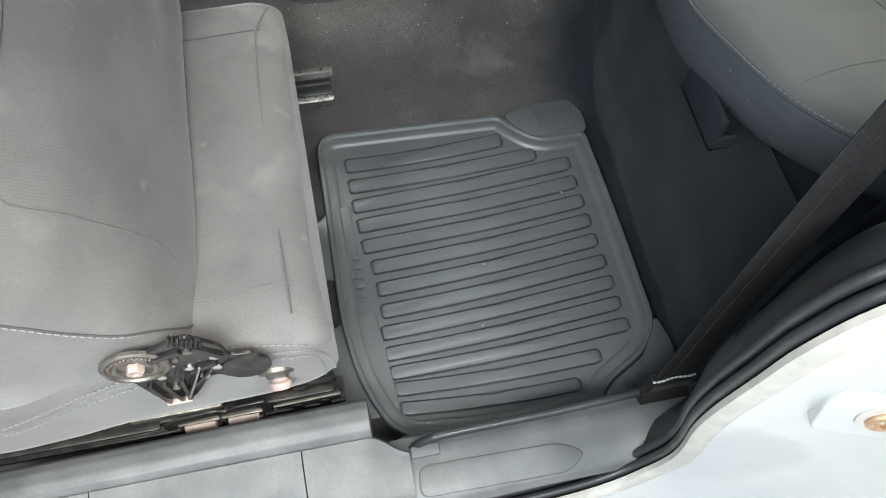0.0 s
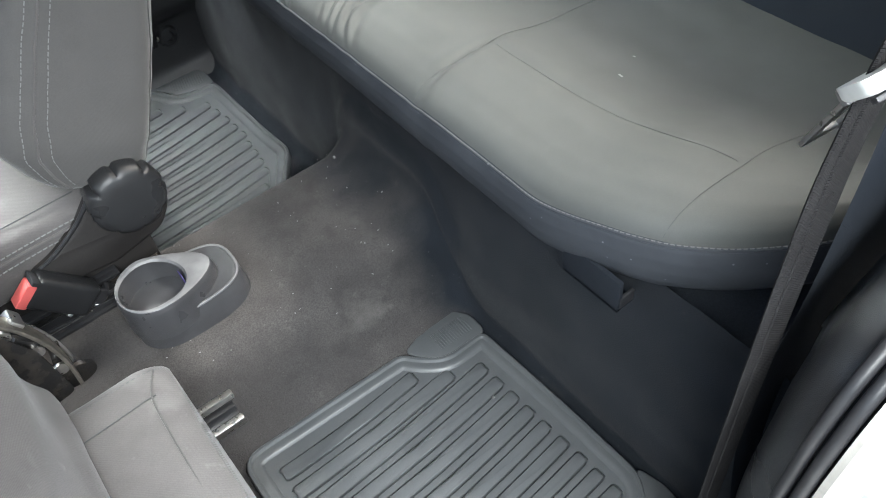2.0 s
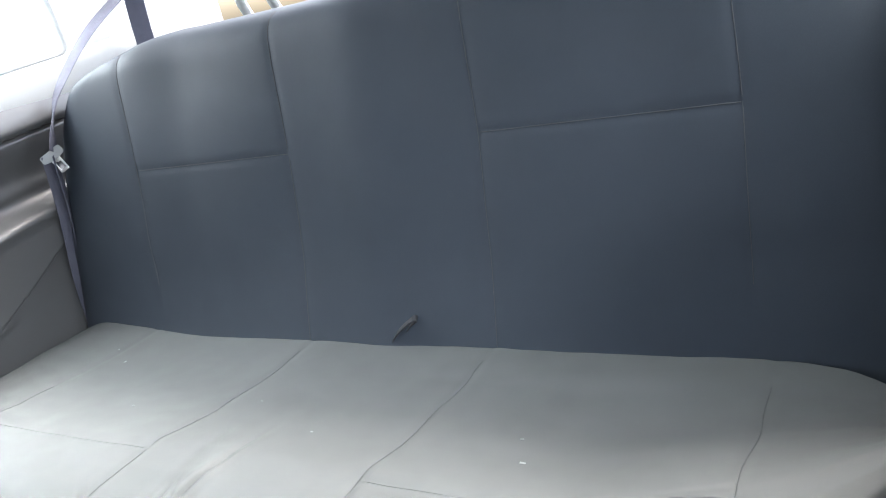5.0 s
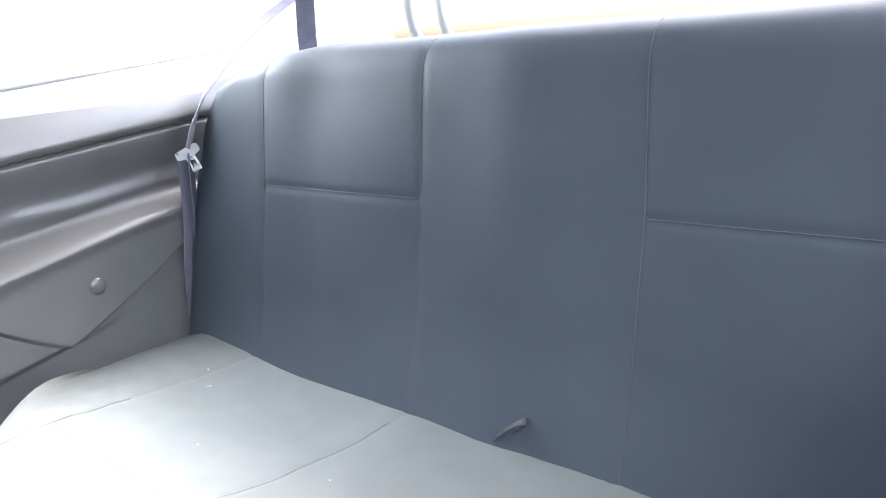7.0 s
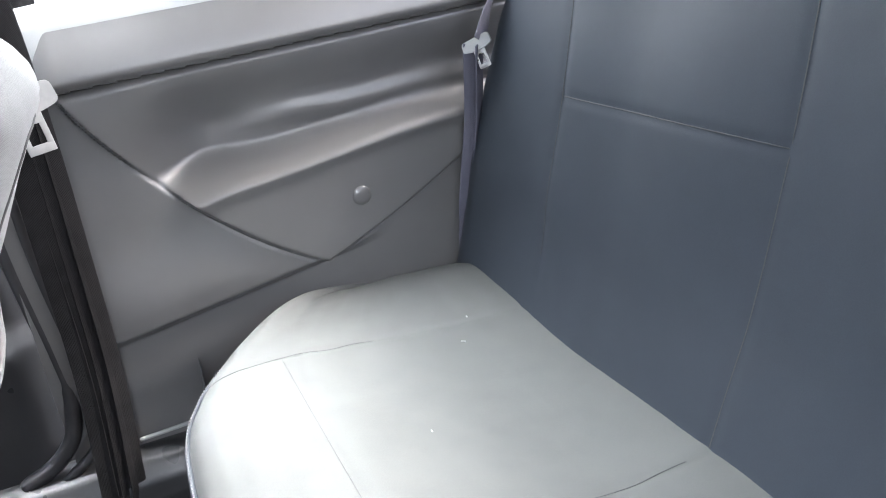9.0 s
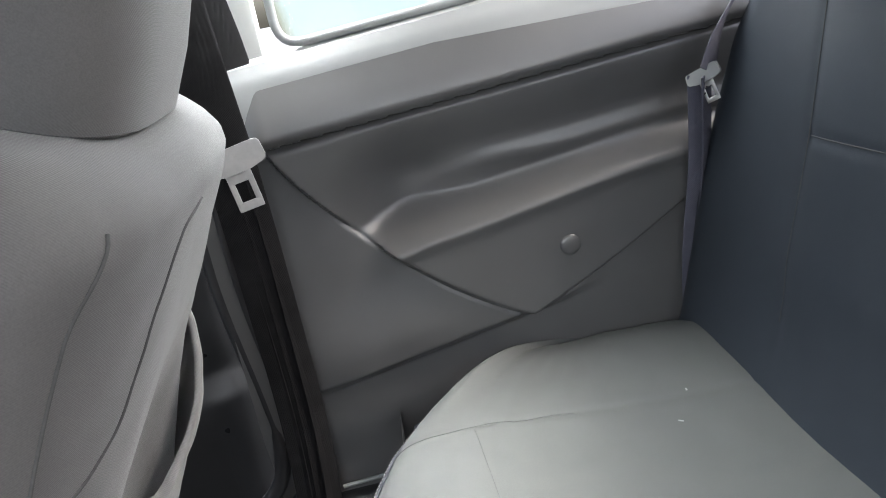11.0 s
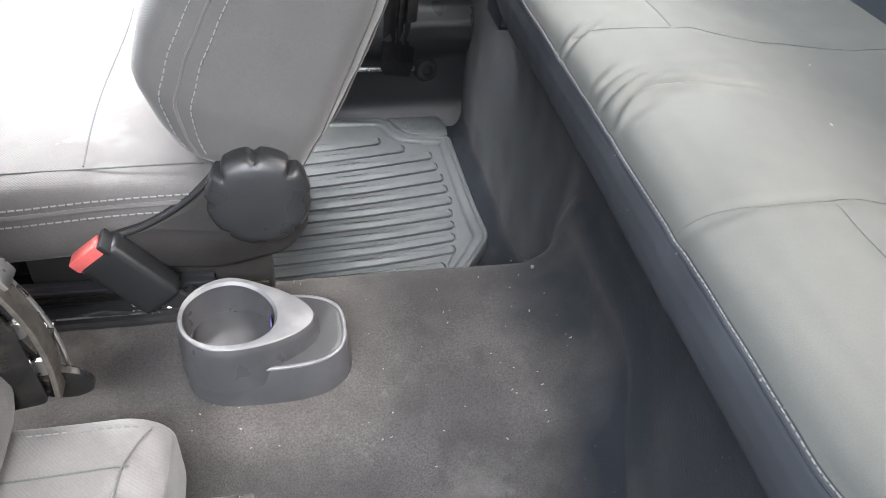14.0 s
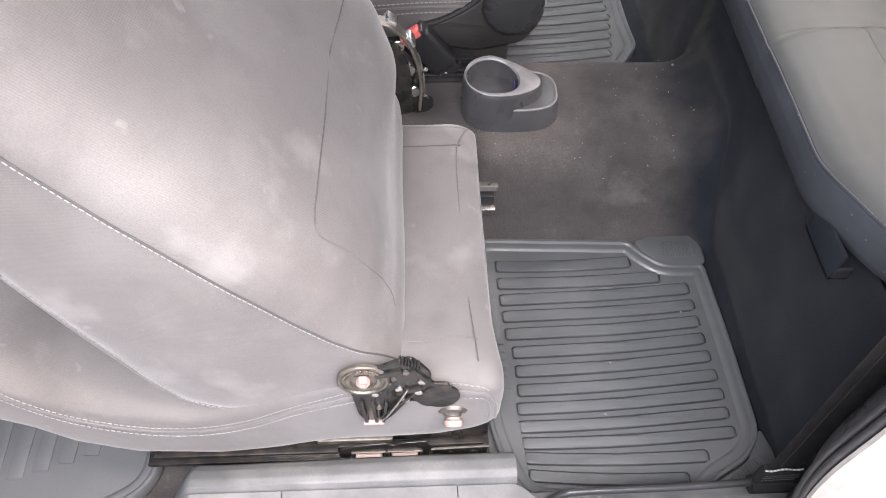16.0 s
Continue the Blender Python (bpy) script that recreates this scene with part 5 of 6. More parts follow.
for x, z in ((-0.432, 0.082), (-0.402, 0.084), (-0.424, 0.120)):
    part("rivet", disc((x, -0.5785 if z < 0.1 else -0.567, z), (0, -1, 0.1), [(0.007, 0), (0.007, 0.002), (0.004, 0.003), (0.0006, 0.003)], 14), BLACK_METAL, end)

# inner recliner, on the tunnel side
ARC = [(-0.560, 0.420), (-0.530, 0.420), (-0.500, 0.412), (-0.478, 0.388), (-0.464, 0.350), (-0.459, 0.310), (-0.461, 0.268)]
inner = part("inner_recliner", ribbon(smooth_line([(x, -0.126, z) for x, z in ARC], 5), [(0, 1, 0)] * 31, 0.020, 0.004), WORN_STEEL, driver, "oily steel bracket of the inner recliner")
part("inner_plate", plate([tuple(p) for p in round_poly([(-0.53, 0.25), (-0.53, 0.37), (-0.515, 0.392), (-0.492, 0.385), (-0.474, 0.34), (-0.470, 0.26)], 0.008, 3)], lambda a, b, w: Vector((a, -0.131 + w, b)), 0.004, 0.001), BLACK_METAL, inner)
for x, z in ((-0.49, 0.375), (-0.475, 0.335), (-0.50, 0.335), (-0.468, 0.295), (-0.50, 0.29)):
    part("rivet", disc((x, -0.127, z), (0, 1, 0), [(0.008, 0), (0.008, 0.004), (0.005, 0.006), (0.0006, 0.006)], 12), STEEL, inner)
part("lever_disc", disc((-0.464, -0.116, 0.262), (0, 1, 0.3), [(0.024, 0), (0.024, 0.005), (0.020, 0.008), (0.006, 0.008), (0.0006, 0.010)], 24), BLACK_METAL, inner)
for k in (4, 10, 16):
    p = smooth_line([(x, -0.118, z) for x, z in ARC], 5)[k]
    part("tooth", box(tuple(p), (0.016, 0.022, 0.012), 0.003, (0, 20 * k / 5, 0)), STEEL, inner)
for x, y, z, sx, sz, turn in ((-0.478, -0.118, 0.345, 0.034, 0.012, 55), (-0.466, -0.112, 0.300, 0.012, 0.05, 12), (-0.49, -0.114, 0.31, 0.016, 0.06, -20), (-0.495, -0.116, 0.27, 0.05, 0.014, 8), (-0.47, -0.108, 0.262, 0.03, 0.018, -14)):
    part("linkage", box((x, y, z), (sx, 0.010, sz), 0.002, (0, turn, 0)), BLACK_METAL, inner)
bar("flange", smooth_line([(x + 0.004, -0.112, z - 0.012) for x, z in ARC], 5), 0.002, STEEL, inner)
bar("pin", [(-0.49, -0.12, 0.266), (-0.472, -0.095, 0.258)], 0.003, STEEL, inner)

passenger = thing("front_seat", (-0.45, 0.31, 0.06), "grey fabric front passenger seat with an upright backrest", "car seat", "front seats")
P_ROWS = [(0.0, 0.94, 0.080, 0.040), (0.054, 0.97, 0.118, 0.048), (0.12, 0.99, 0.148, 0.056), (0.20, 0.99, 0.150, 0.060), (0.43, 0.99, 0.128, 0.062), (0.60, 1.0, 0.108, 0.063), (0.75, 1.0, 0.100, 0.065), (0.85, 0.97, 0.095, 0.068), (0.93, 0.94, 0.088, 0.073), (0.97, 0.87, 0.08, 0.073), (1.0, 0.78, 0.06, 0.060)]
P = Slab((-0.297, 0, 0.300), (-0.0934, 0, 0.8224), (-0.93, 0, 0.362), 0.066, 0.580, P_ROWS, 9.0, 2.6, dent=0.50)
P_FULL = Slab((-0.297, 0, 0.300), (-0.0934, 0, 0.8224), (-0.93, 0, 0.362), 0.066, 0.580, P_ROWS, 9.0, 2.6)
p_back = part("backrest", P.mesh(), SMOOTH_FABRIC, passenger)
for share, gap in ((0.62, 0.0), (0.80, 0.0)):
    part("stitching", stitches([P.side(h / 80, share, True, 0.0008) for h in range(3, 70)], 0.005, 0.0025, 0.0007), THREAD, p_back, "pale row of thread down the inner side")
bar("side_seam", [P.side(h / 80, 0.71, True, 0.0) for h in range(2, 72)], 0.0016, FABRIC, p_back)
bar("rear_seam", P.line(((0.03, 0.090), (0.2, 0.083), (0.45, 0.080), (0.6, 0.081), (0.74, 0.090), (0.84, 0.102), (0.90, 0.113), (0.955, 0.136)), 0.0), 0.0011, SEAM, p_back)
bar("panel_crease", P.line(((0.935, 0.27), (0.92, 0.222), (0.86, 0.198), (0.80, 0.178), (0.758, 0.158), (0.737, 0.125), (0.728, 0.098)), 0.0002), 0.0009, SEAM, p_back)
# sagging pocket on the seat's rear
HEM = smooth_table([(0.0, 0.66), (0.15, 0.62), (0.28, 0.565), (0.45, 0.525), (0.60, 0.51), (0.75, 0.52), (0.88, 0.555), (1.0, 0.60)], 0.05)
SAG = smooth_table([(0.0, 0.001), (0.15, 0.002), (0.30, 0.004), (0.50, 0.007), (0.70, 0.008), (0.88, 0.004), (1.0, 0.001)], 0.04)


def pocket_point(u, v):
    return P_FULL.face(0.03 + (HEM(u) - 0.03) * v, 0.135 + 0.432 * u, True, 0.002 + SAG(u) * v ** 3)


pocket = part("rear_pocket", sheet(pocket_point, 60, 40), SMOOTH_FABRIC, p_back, "sagging fabric pocket")
part("hem", tube([pocket_point(k / 60, 1.0) for k in range(61)], 0.0042), SMOOTH_FABRIC, pocket)
bar("pocket_seam", [pocket_point(0.0, k / 40) for k in range(41)], 0.0012, FABRIC, pocket)
p_squab = part("squab", seat_cushion(-0.300, -0.90, 0.078, 0.555, [(0, 0.285), (0.12, 0.315), (0.3, 0.320), (0.5, 0.315), (0.8, 0.335), (1, 0.34)], [(0, 0.235), (0.3, 0.22), (1, 0.20)]), FABRIC, passenger)
for dz, mat_name in ((0.0, "upper"), (-0.019, "lower")):
    part("stitching", stitches(smooth_line([(-0.36, 0.0765, 0.300 + dz), (-0.45, 0.0765, 0.298 + dz), (-0.56, 0.0765, 0.291 + dz), (-0.70, 0.0765, 0.29 + dz)], 8), 0.0055, 0.002, 0.001), THREAD, p_squab, f"pale {mat_name} row of thread")
bar("piping", smooth_line([(-0.36, 0.077, 0.291), (-0.45, 0.077, 0.289), (-0.56, 0.077, 0.282), (-0.70, 0.077, 0.281)], 8), 0.0025, FABRIC, p_squab)
bar("insert_seam", [(-0.47 - 0.004 * math.sin(k * 0.4), 0.104 + 0.028 * k, 0.3193) for k in range(14)], 0.0009, FINE_SEAM, p_squab)
bar("insert_seam", [(-0.36 - 0.03 * k, 0.102, 0.3186 - 0.0003 * k) for k in range(14)], 0.0009, FINE_SEAM, p_squab)
headrest = part("headrest", loft([[Vector((-0.092, 0.32 + p, zc)) + Vector((-0.93, 0, 0.36)) * q + Vector((0.37, 0, 0)) * (zc - 0.88) for p, q in super_ring(w, t, 3.2, 48)]
                                  for zc, w, t in [(0.819, 0.06, 0.03), (0.821, 0.10, 0.045), (0.83, 0.118, 0.058), (0.87, 0.126, 0.062), (0.93, 0.126, 0.062), (0.97, 0.12, 0.056), (0.995, 0.10, 0.04), (1.005, 0.06, 0.015)]]), SMOOTH_FABRIC, passenger)
for dy in (-0.06, 0.06):
    bar("post", [(-0.128, 0.32 + dy, 0.77), (-0.108, 0.32 + dy, 0.84)], 0.006, STEEL, headrest)
knob = part("recliner_knob", disc((-0.309, 0.066, 0.305), (0, -1, 0.08), [(0.045, -0.03), (0.0485, -0.004), (0.0495, 0.008), (0.0488, 0.014), (0.0465, 0.0188), (0.0425, 0.0222), (0.0365, 0.0245), (0.028, 0.0258), (0.003, 0.0265)], 128,
                                  lambda a, r: 1 - 0.10 * max(0.0, math.cos(a * 8)) ** 5 * smoothstep(0.040, 0.0470, r)), PLASTIC, passenger, "black scalloped recliner knob")
valance = part("side_valance", plate([tuple(p) for p in round_poly([(-0.262, 0.262), (-0.285, 0.228), (-0.36, 0.210), (-0.43, 0.222), (-0.46, 0.258), (-0.42, 0.270), (-0.375, 0.298), (-0.34, 0.335), (-0.275, 0.335)], 0.014, 5)], lambda a, b, w: Vector((a, 0.080 - w, b)), 0.016, 0.006), BROWN_PANEL, passenger, "dusty dark plastic side cover")
part("seat_frame", box((-0.425, 0.10, 0.19), (0.24, 0.03, 0.11), 0.006), BROWN_PANEL, passenger)
bar("cover_edge", smooth_line([(-0.458, 0.066, 0.260), (-0.42, 0.065, 0.273), (-0.378, 0.065, 0.299), (-0.345, 0.066, 0.330)], 8), 0.0028, PLASTIC, valance)
part("runner", join(box((-0.53, 0.088, 0.162), (0.44, 0.02, 0.018), 0.003), box((-0.53, 0.076, 0.176), (0.44, 0.006, 0.010), 0.002), box((-0.53, 0.11, 0.14), (0.42, 0.04, 0.06), 0.004)), BLACK_METAL, passenger, "black seat runner")
under = part("inner_runner", join(box((-0.50, 0.067, 0.1635), (0.27, 0.050, 0.009), 0.002), box((-0.50, 0.080, 0.178), (0.27, 0.010, 0.034), 0.003), box((-0.50, 0.050, 0.171), (0.27, 0.005, 0.009), 0.002), box((-0.50, 0.072, 0.192), (0.27, 0.010, 0.005), 0.002)), SOFT_BLACK, passenger, "black slotted runner above the tunnel")
for x, y, z, r in ((-0.412, 0.060, 0.170, 0.0085), (-0.400, 0.068, 0.181, 0.0060), (-0.446, 0.066, 0.174, 0.0045)):
    part("nut", disc((x, y, z), (0.1, -1, 0.55), [(r, -0.004), (r, 0.005), (r * 0.8, 0.0065), (r * 0.4, 0.0065), (r * 0.36, 0.009), (0.0006, 0.0095)], 6), STEEL, under, "bright zinc nut")
part("worn_edge", box((-0.47, 0.0475, 0.1755), (0.10, 0.002, 0.0016), 0.0006), STEEL, under, "bright worn edge")
part("bracket", plate([tuple(p) for p in round_poly([(-0.435, 0.176), (-0.430, 0.192), (-0.402, 0.194), (-0.392, 0.182), (-0.398, 0.172)], 0.004, 3)], lambda a, b, w: Vector((a, 0.056 - w, b)), 0.003, 0.001), WORN_STEEL, under)
bar("cable", smooth_line([(-0.50, 0.052, 0.172), (-0.47, 0.048, 0.180), (-0.44, 0.050, 0.174), (-0.41, 0.052, 0.182), (-0.38, 0.060, 0.176)], 6), 0.0026, SOFT_BLACK, under)

# ---- buckle beside the passenger seat ----
buckle = thing("belt_buckle", (-0.42, 0.06, 0.16), "black seat belt buckle with a red release button", "belt buckle")
BQ = pose(-0.438, 0.052, 0.226, 0, -38, 0)


def on_buckle(a, b, c):
    return BQ @ Vector((a, b, c))


bk = box((0, 0, 0), (0.046, 0.030, 0.085), 0.007, seg=3)
bmesh.ops.transform(bk, matrix=BQ, verts=bk.verts)
part("housing", bk, PLASTIC, buckle)
bk = box((-0.006, -0.004, 0.045), (0.036, 0.020, 0.014), 0.003)
bmesh.ops.transform(bk, matrix=BQ, verts=bk.verts)
part("button", bk, RED, buckle, "red release button")
bk = box((0.018, -0.006, 0.046), (0.006, 0.028, 0.012), 0.002)
bmesh.ops.transform(bk, matrix=BQ, verts=bk.verts)
part("slot_frame", bk, PLASTIC, buckle)
part("stalk", ribbon([on_buckle(0, 0, -0.035), on_buckle(0.006, 0.0, -0.06), (-0.395, 0.062, 0.185), (-0.388, 0.066, 0.172)], [(0.6, 0, 0.6)] * 4, 0.024, 0.006), SOFT_BLACK, buckle)

# ---- cup holder ----
cup = thing("cup_holder", (-0.32, -0.015, 0.16), "black plastic cup holder on the centre tunnel with pale rim", "cup holder")


def cup_ring(w, l, z, dx=0.0, n=3.0):
    return [Vector((-0.316 + dx + p, -0.020 + q, z)) for p, q in super_ring(l, w, n, 56)]


body = part("body", loft([cup_ring(0.056, 0.081, 0.152, 0.006), cup_ring(0.052, 0.077, 0.180, 0.006), cup_ring(0.048, 0.074, 0.198, 0.006), cup_ring(0.046, 0.071, 0.2015, 0.006), cup_ring(0.042, 0.066, 0.2025, 0.006)]), CUP_BLACK, cup)
part("ridge", tube([p + Vector((0, 0, 0.001)) for p in cup_ring(0.0468, 0.0725, 0.200, 0.006)] + [cup_ring(0.0468, 0.0725, 0.201, 0.006)[0]], 0.0021), CUP_GREY, cup, "pale scuffed moulding line")
HOLE = Vector((-0.343, -0.025, 0))


def tower_ring(k, z, grow=1.0):
    """Egg-shaped outline round the cup's bore, longer to the rear."""
    out = []
    for i in range(56):
        a = 2 * math.pi * i / 56
        c, s = math.cos(a), math.sin(a)
        r = 0.0505 * grow
        lx = r * 0.94 + (0.034 * grow * max(0.0, c) ** 1.5)
        out.append(HOLE + Vector((c * lx, s * r, z - (0.012 * max(0.0, c) ** 1.4 if k else 0.0))))
    return out


def bore_ring(r, z, tilt=0.0):
    return [HOLE + Vector((math.cos(a) * r, math.sin(a) * r * 0.95, z - tilt * max(0.0, math.cos(a)) ** 1.4)) for a in [2 * math.pi * i / 56 for i in range(56)]]


part("tower", loft([tower_ring(0, 0.185, 1.03), tower_ring(0, 0.208, 1.0), tower_ring(1, 0.228, 0.985), tower_ring(1, 0.233, 0.965), tower_ring(1, 0.236, 0.93), bore_ring(0.0445, 0.2360, 0.008), bore_ring(0.042, 0.2345, 0.008), bore_ring(0.041, 0.226), bore_ring(0.038, 0.180), bore_ring(0.034, 0.172), bore_ring(0.004, 0.170)]), CUP_BLACK, cup)
part("worn_rim", loft([[p + Vector((0, 0, 0.0008)) for p in tower_ring(1, 0.2360, 0.945)], [p + Vector((0, 0, 0.0016)) for p in tower_ring(1, 0.2362, 0.925)], [p + Vector((0, 0, 0.0012)) for p in bore_ring(0.044, 0.2363, 0.008)], [p + Vector((0, 0, -0.001)) for p in bore_ring(0.0416, 0.2355, 0.008)]], caps=False), CUP_GREY, cup, "pale worn rim and lip")
part("stain", plate([tuple(p) for p in round_poly([(-0.012, 0.19), (0.012, 0.19), (0.014, 0.215), (-0.010, 0.22)], 0.008, 4)], lambda a, b, w: HOLE + Vector((0.0375 - w, a + 0.008, b)), 0.0012, 0.0004), PURPLE, cup, "violet stain inside")

# ---- belts ----
def tongue(parent, at, across, down, mat, size=1.0, slot=True):
    """Belt tongue: a plastic bar across the webbing and a metal blade with a window below it."""
    a, d = Vector(across).normalized(), Vector(down).normalized()
    d = (d - a * d.dot(a)).normalized()
    n = a.cross(d)
    m = Matrix((a, d, n)).transposed().to_4x4()
    m.translation = Vector(at)

    def lift(u, v, w):
        return m @ Vector((u * size, v * size, w * size))

    o = round_poly([(-0.031, -0.010), (0.031, -0.012), (0.033, 0.010), (0.014, 0.015), (-0.014, 0.015), (-0.033, 0.010)], 0.006, 4)
    t = part("tongue", plate([tuple(p) for p in o], lambda u, v, w: lift(u, v, w - 0.005), 0.010, 0.003), mat, parent, "moulded belt tongue")
    for x in (-0.0100, 0.0100):
        bm = box((x * size, 0.030 * size, 0), (0.0058 * size, 0.040 * size, 0.003 * size), 0.0009)
        bmesh.ops.transform(bm, matrix=m, verts=bm.verts)
        part("blade_side", bm, STEEL if mat is not CREAM else CREAM, t)
    for y in (0.0485, 0.020):
        bm = box((0, y * size, 0), (0.0255 * size, 0.009 * size, 0.0032 * size), 0.0012)
        bmesh.ops.transform(bm, matrix=m, verts=bm.verts)
        part("blade_end", bm, STEEL if mat is not CREAM else CREAM, t)
    bm = box((0, -0.004 * size, 0.0045 * size), (0.05 * size, 0.004 * size, 0.004 * size), 0.001)
    bmesh.ops.transform(bm, matrix=m, verts=bm.verts)
    part("webbing_slot", bm, SOFT_BLACK, t)
    return t


def bent_tongue(parent, at, across, head, blade):
    """Belt tongue in pale plastic whose steel blade is bent away from its head, both running from one corner line."""
    a = Vector(across).normalized()
    m = []
    for way in (head, blade):
        d = Vector(way)
        d = (d - a * d.dot(a)).normalized()
        q = Matrix((a, d, a.cross(d))).transposed().to_4x4()
        q.translation = Vector(at)
        m.append(q)
    o = round_poly([(-0.019, -0.004), (0.019, -0.004), (0.020, 0.022), (-0.020, 0.022)], 0.006, 4)
    t = part("tongue", plate([tuple(p) for p in o], lambda u, v, w: m[0] @ Vector((u, v, w - 0.005)), 0.008, 0.0025), BELT_GREY, parent, "grey moulded belt tongue")
    pieces = [(0, (0, 0.015, 0.0055), (0.032, 0.005, 0.003), SOFT_BLACK, "webbing_slot"), (0, (0, -0.004, 0), (0.034, 0.005, 0.008), TRIM, "hinge_edge")]
    pieces += [(1, (s * 0.0095, 0.033, 0), (0.0055, 0.066, 0.0028), STEEL, "blade_side") for s in (-1, 1)] + [(1, (0, y, 0), (0.0245, 0.009, 0.003), STEEL, "blade_end") for y in (0.010, 0.0645)]
    for k, c, s, mat, name in pieces:
        bm = box(c, s, 0.0009)
        bmesh.ops.transform(bm, matrix=m[k], verts=bm.verts)
        part(name, bm, mat, t)
    return t


near_belt = thing("seat_belt", (-0.03, -0.645, 0.12), "black driver's seat belt hanging from the pillar to the sill rail", "seat belt", "front seat belts")
NB = smooth_line([(-0.045, -0.645, 0.150), (-0.0475, -0.645, 0.22), (-0.054, -0.644, 0.36), (-0.058, -0.642, 0.52), (-0.060, -0.641, 0.62), (-0.056, -0.640, 0.70), (-0.04, -0.645, 0.82), (0.02, -0.66, 1.05)], 8)
part("webbing", ribbon(NB, [(1, 0.085, 0) for i in range(len(NB))], 0.044, 0.0022), WEB, near_belt)
part("fold", ribbon([p + Vector((0.0065, -0.0012, 0)) for p in NB], [(1, 0.05, 0) for p in NB], 0.028, 0.0020), WEB, near_belt)
loop = part("sewn_loop", join(box((-0.0455, -0.6455, 0.158), (0.050, 0.011, 0.042), 0.004), box((-0.0455, -0.649, 0.166), (0.046, 0.009, 0.020), 0.004), tube([(-0.071, -0.648, 0.129), (-0.02, -0.648, 0.130)], 0.0115, 14)), WEB, near_belt, "sewn loop round the rail")
part("stitching", stitches([(-0.070 + 0.048 * k / 10, -0.6500 - 0.0008 * math.sin(k), 0.1795 + 0.0003 * k) for k in range(11)], 0.0034, 0.0012, 0.0013), BELT_GREY, loop, "pale bar tack on the loop")
for z in (0.171, 0.164, 0.157):
    part("stitching", stitches([(-0.068 + 0.044 * k / 10, -0.6538, z + 0.0003 * k) for k in range(11)], 0.0028, 0.0018, 0.0006), SEAM, loop)
bent_tongue(near_belt, (-0.0645, -0.645, 0.739), (0.88, -0.25, 0.2), (-0.12, -0.62, 0.77), (0.08, 0.40, -0.90))
part("stop_button", disc((-0.056, -0.640, 0.655), (0, 1, 0), [(0.004, -0.003), (0.004, 0.003), (0.0006, 0.004)], 12), WEB, near_belt)

far_belt = thing("seat_belt", (-0.09, 0.69, 0.1), "black front passenger belt hanging down to the sill rail", "seat belt", "front seat belts")
FB = smooth_line([(-0.088, 0.684, 0.108), (-0.083, 0.685, 0.20), (-0.074, 0.685, 0.36), (-0.074, 0.680, 0.52), (-0.076, 0.665, 0.70), (-0.085, 0.660, 0.86), (-0.10, 0.69, 1.10)], 8)
part("webbing", ribbon(FB, [(1, 0.12, 0)] * len(FB), 0.058, 0.0022), WEB, far_belt)
for dx, turn in ((0.013, 0.6), (0.0, 0.35), (-0.013, -0.4)):
    part("pleat", ribbon([p + Vector((dx, -0.004 * (1 - i / 34), 0)) for i, p in enumerate(FB[:34])], [(1, turn, 0)] * 34, 0.013, 0.0022, lambda t: 1 - 0.8 * t), WEB, far_belt)
part("upper_webbing", ribbon(smooth_line([(-0.076, 0.700, 0.72), (-0.055, 0.715, 0.80), (-0.075, 0.725, 0.95), (-0.10, 0.735, 1.12)], 6), [(1, 0.1, 0.1)] * 19, 0.046, 0.002), WEB, far_belt)
part("sewn_loop", join(box((-0.088, 0.686, 0.112), (0.052, 0.016, 0.030), 0.005, (0, 8, 0))), WEB, far_belt)
tongue(far_belt, (-0.071, 0.652, 0.722), (1, 0.1, 0.16), (-0.16, -0.1, -1), CREAM, 1.12)

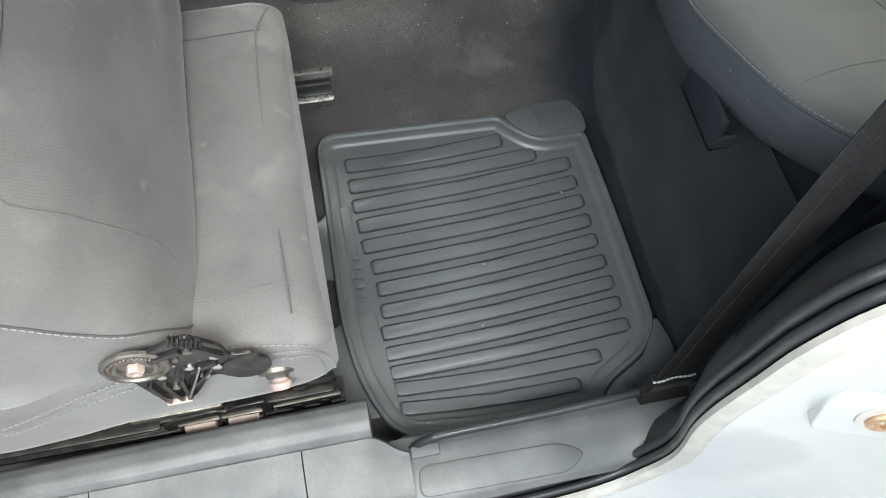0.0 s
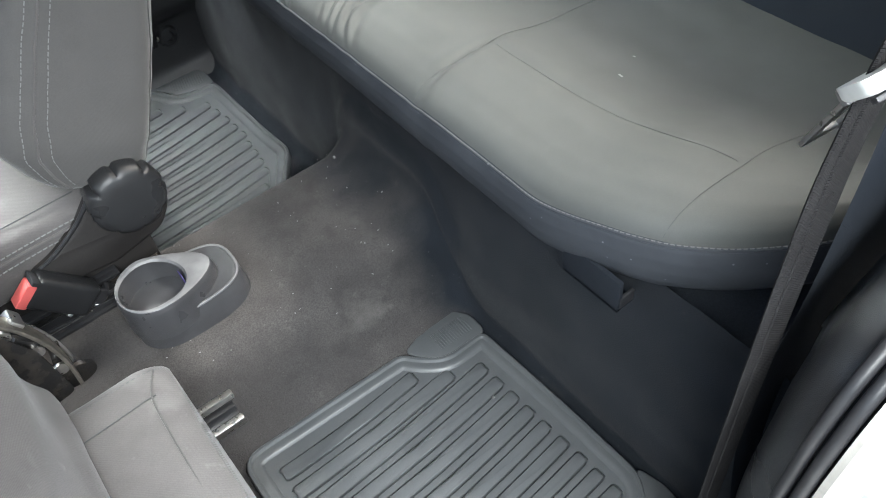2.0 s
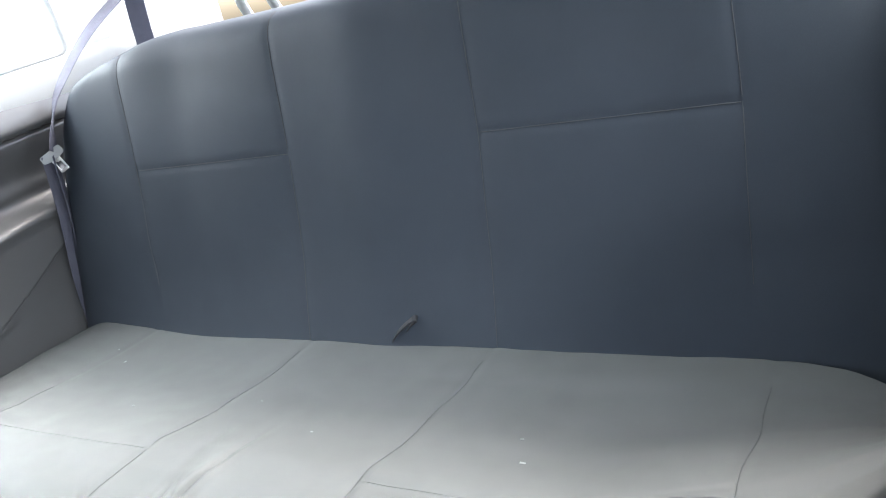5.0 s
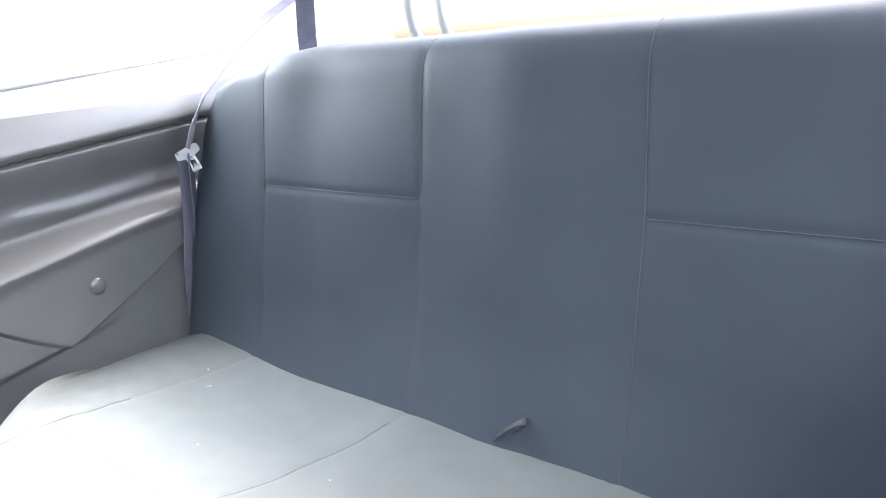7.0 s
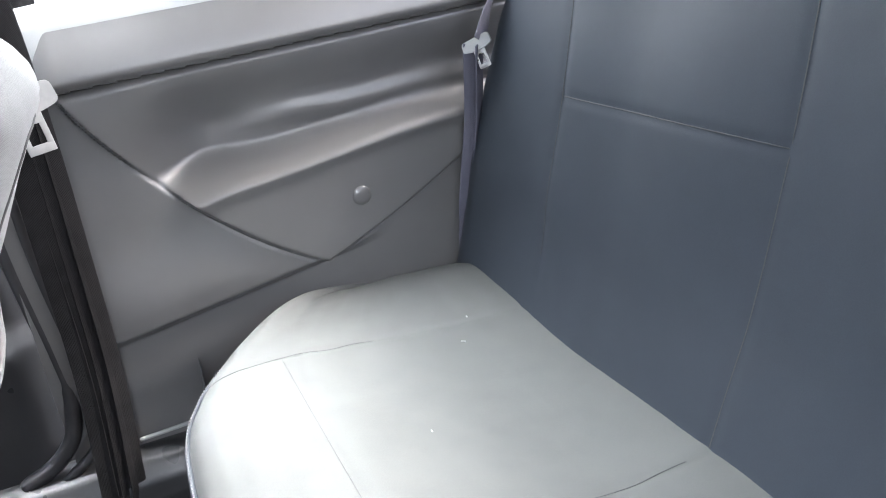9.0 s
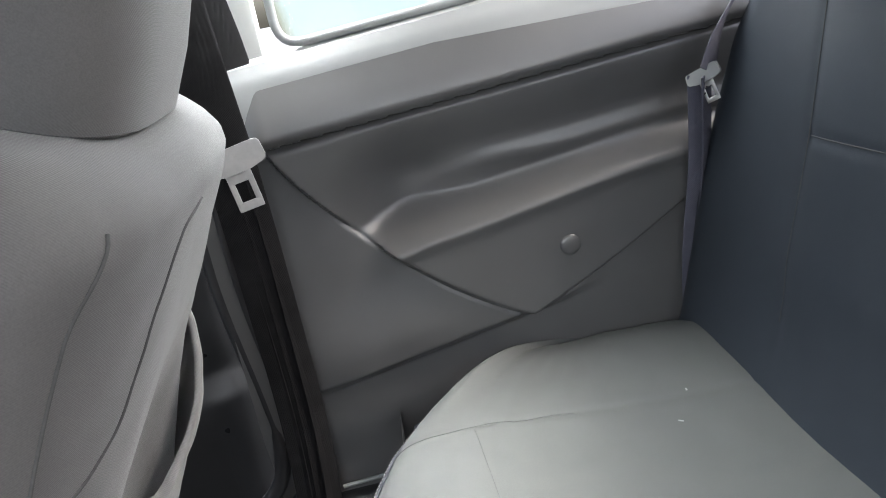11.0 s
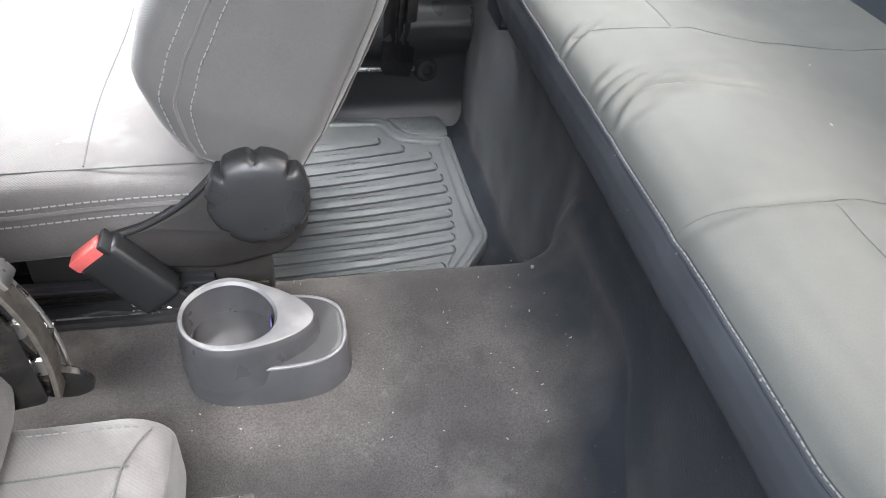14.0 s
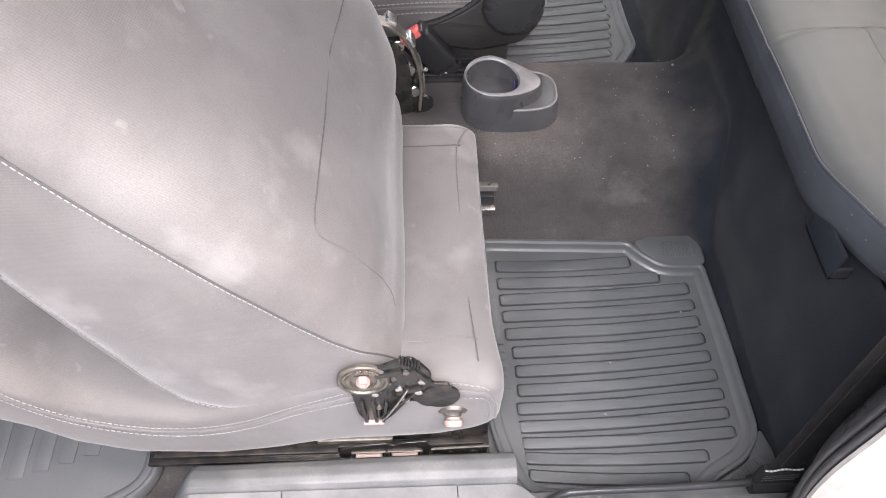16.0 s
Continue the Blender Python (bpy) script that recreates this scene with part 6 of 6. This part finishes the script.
rear_belt = thing("seat_belt", (0.47, 0.70, 0.38), "grey rear seat belt with its tongue hanging beside the backrest", "seat belt")
RB = smooth_line([(0.80, 0.66, 0.975), (0.66, 0.665, 0.90), (0.555, 0.658, 0.822), (0.500, 0.642, 0.765), (0.476, 0.638, 0.715)], 6)
part("webbing", ribbon(RB, [(0.5, 0.8 - 0.02 * i, 0.3) for i in range(len(RB))], 0.044, 0.002), WEB_GREY, rear_belt)
RB2 = smooth_line([(0.476, 0.640, 0.712), (0.482, 0.668, 0.60), (0.474, 0.688, 0.48), (0.468, 0.694, 0.36)], 6)
part("lower_webbing", ribbon(RB2, [(0.7, 0.7, 0)] * len(RB2), 0.030, 0.002), WEB_GREY, rear_belt)
part("lower_webbing", ribbon([p + Vector((-0.006, 0.008, 0)) for p in RB2], [(0.9, -0.1, 0)] * len(RB2), 0.026, 0.002), WEB_GREY, rear_belt)
part("rear_webbing", ribbon([(0.80, 0.685, 0.985), (0.79, 0.685, 0.88), (0.78, 0.68, 0.6)], [(0.75, -0.62, 0)] * 3, 0.036, 0.002), WEB_GREY, rear_belt)
part("ring", box((0.80, 0.665, 0.985), (0.03, 0.07, 0.026), 0.008), CREAM, rear_belt, "moulded belt guide ring")
tongue(rear_belt, (0.472, 0.640, 0.712), (0.62, -0.62, 0.36), (-0.25, 0.1, -1), TRIM_PALE, 0.64)

# ---- small bits: lint and crumbs on carpet, mats and band ----
bits = bmesh.new()
rng = random.Random(4)
for _ in range(70):
    x, y = rng.uniform(-0.40, 0.0), rng.uniform(-0.14, 0.12)
    z = floor_height(y) + 0.004
    s = rng.uniform(0.0005, 0.0011)
    bmesh.ops.create_cube(bits, size=1, matrix=pose(x, y, z, rng.uniform(0, 180), rng.uniform(0, 180), 0) @ Matrix.Diagonal((s * rng.uniform(1, 4), s, s, 1)))
for x, y, z in ((-0.179, -0.417, 0.0115), (0.024, -0.10, 0.105), (-0.014, 0.078, 0.168), (-0.05, -0.33, 0.012), (-0.20, -0.50, 0.011)):
    bmesh.ops.create_cube(bits, size=0.003, matrix=Matrix.Translation((x, y, z)))
tagged(part("lint", bits, THREAD), "pale lint and crumbs scattered on carpet and mats", "lint", "", "stuff")
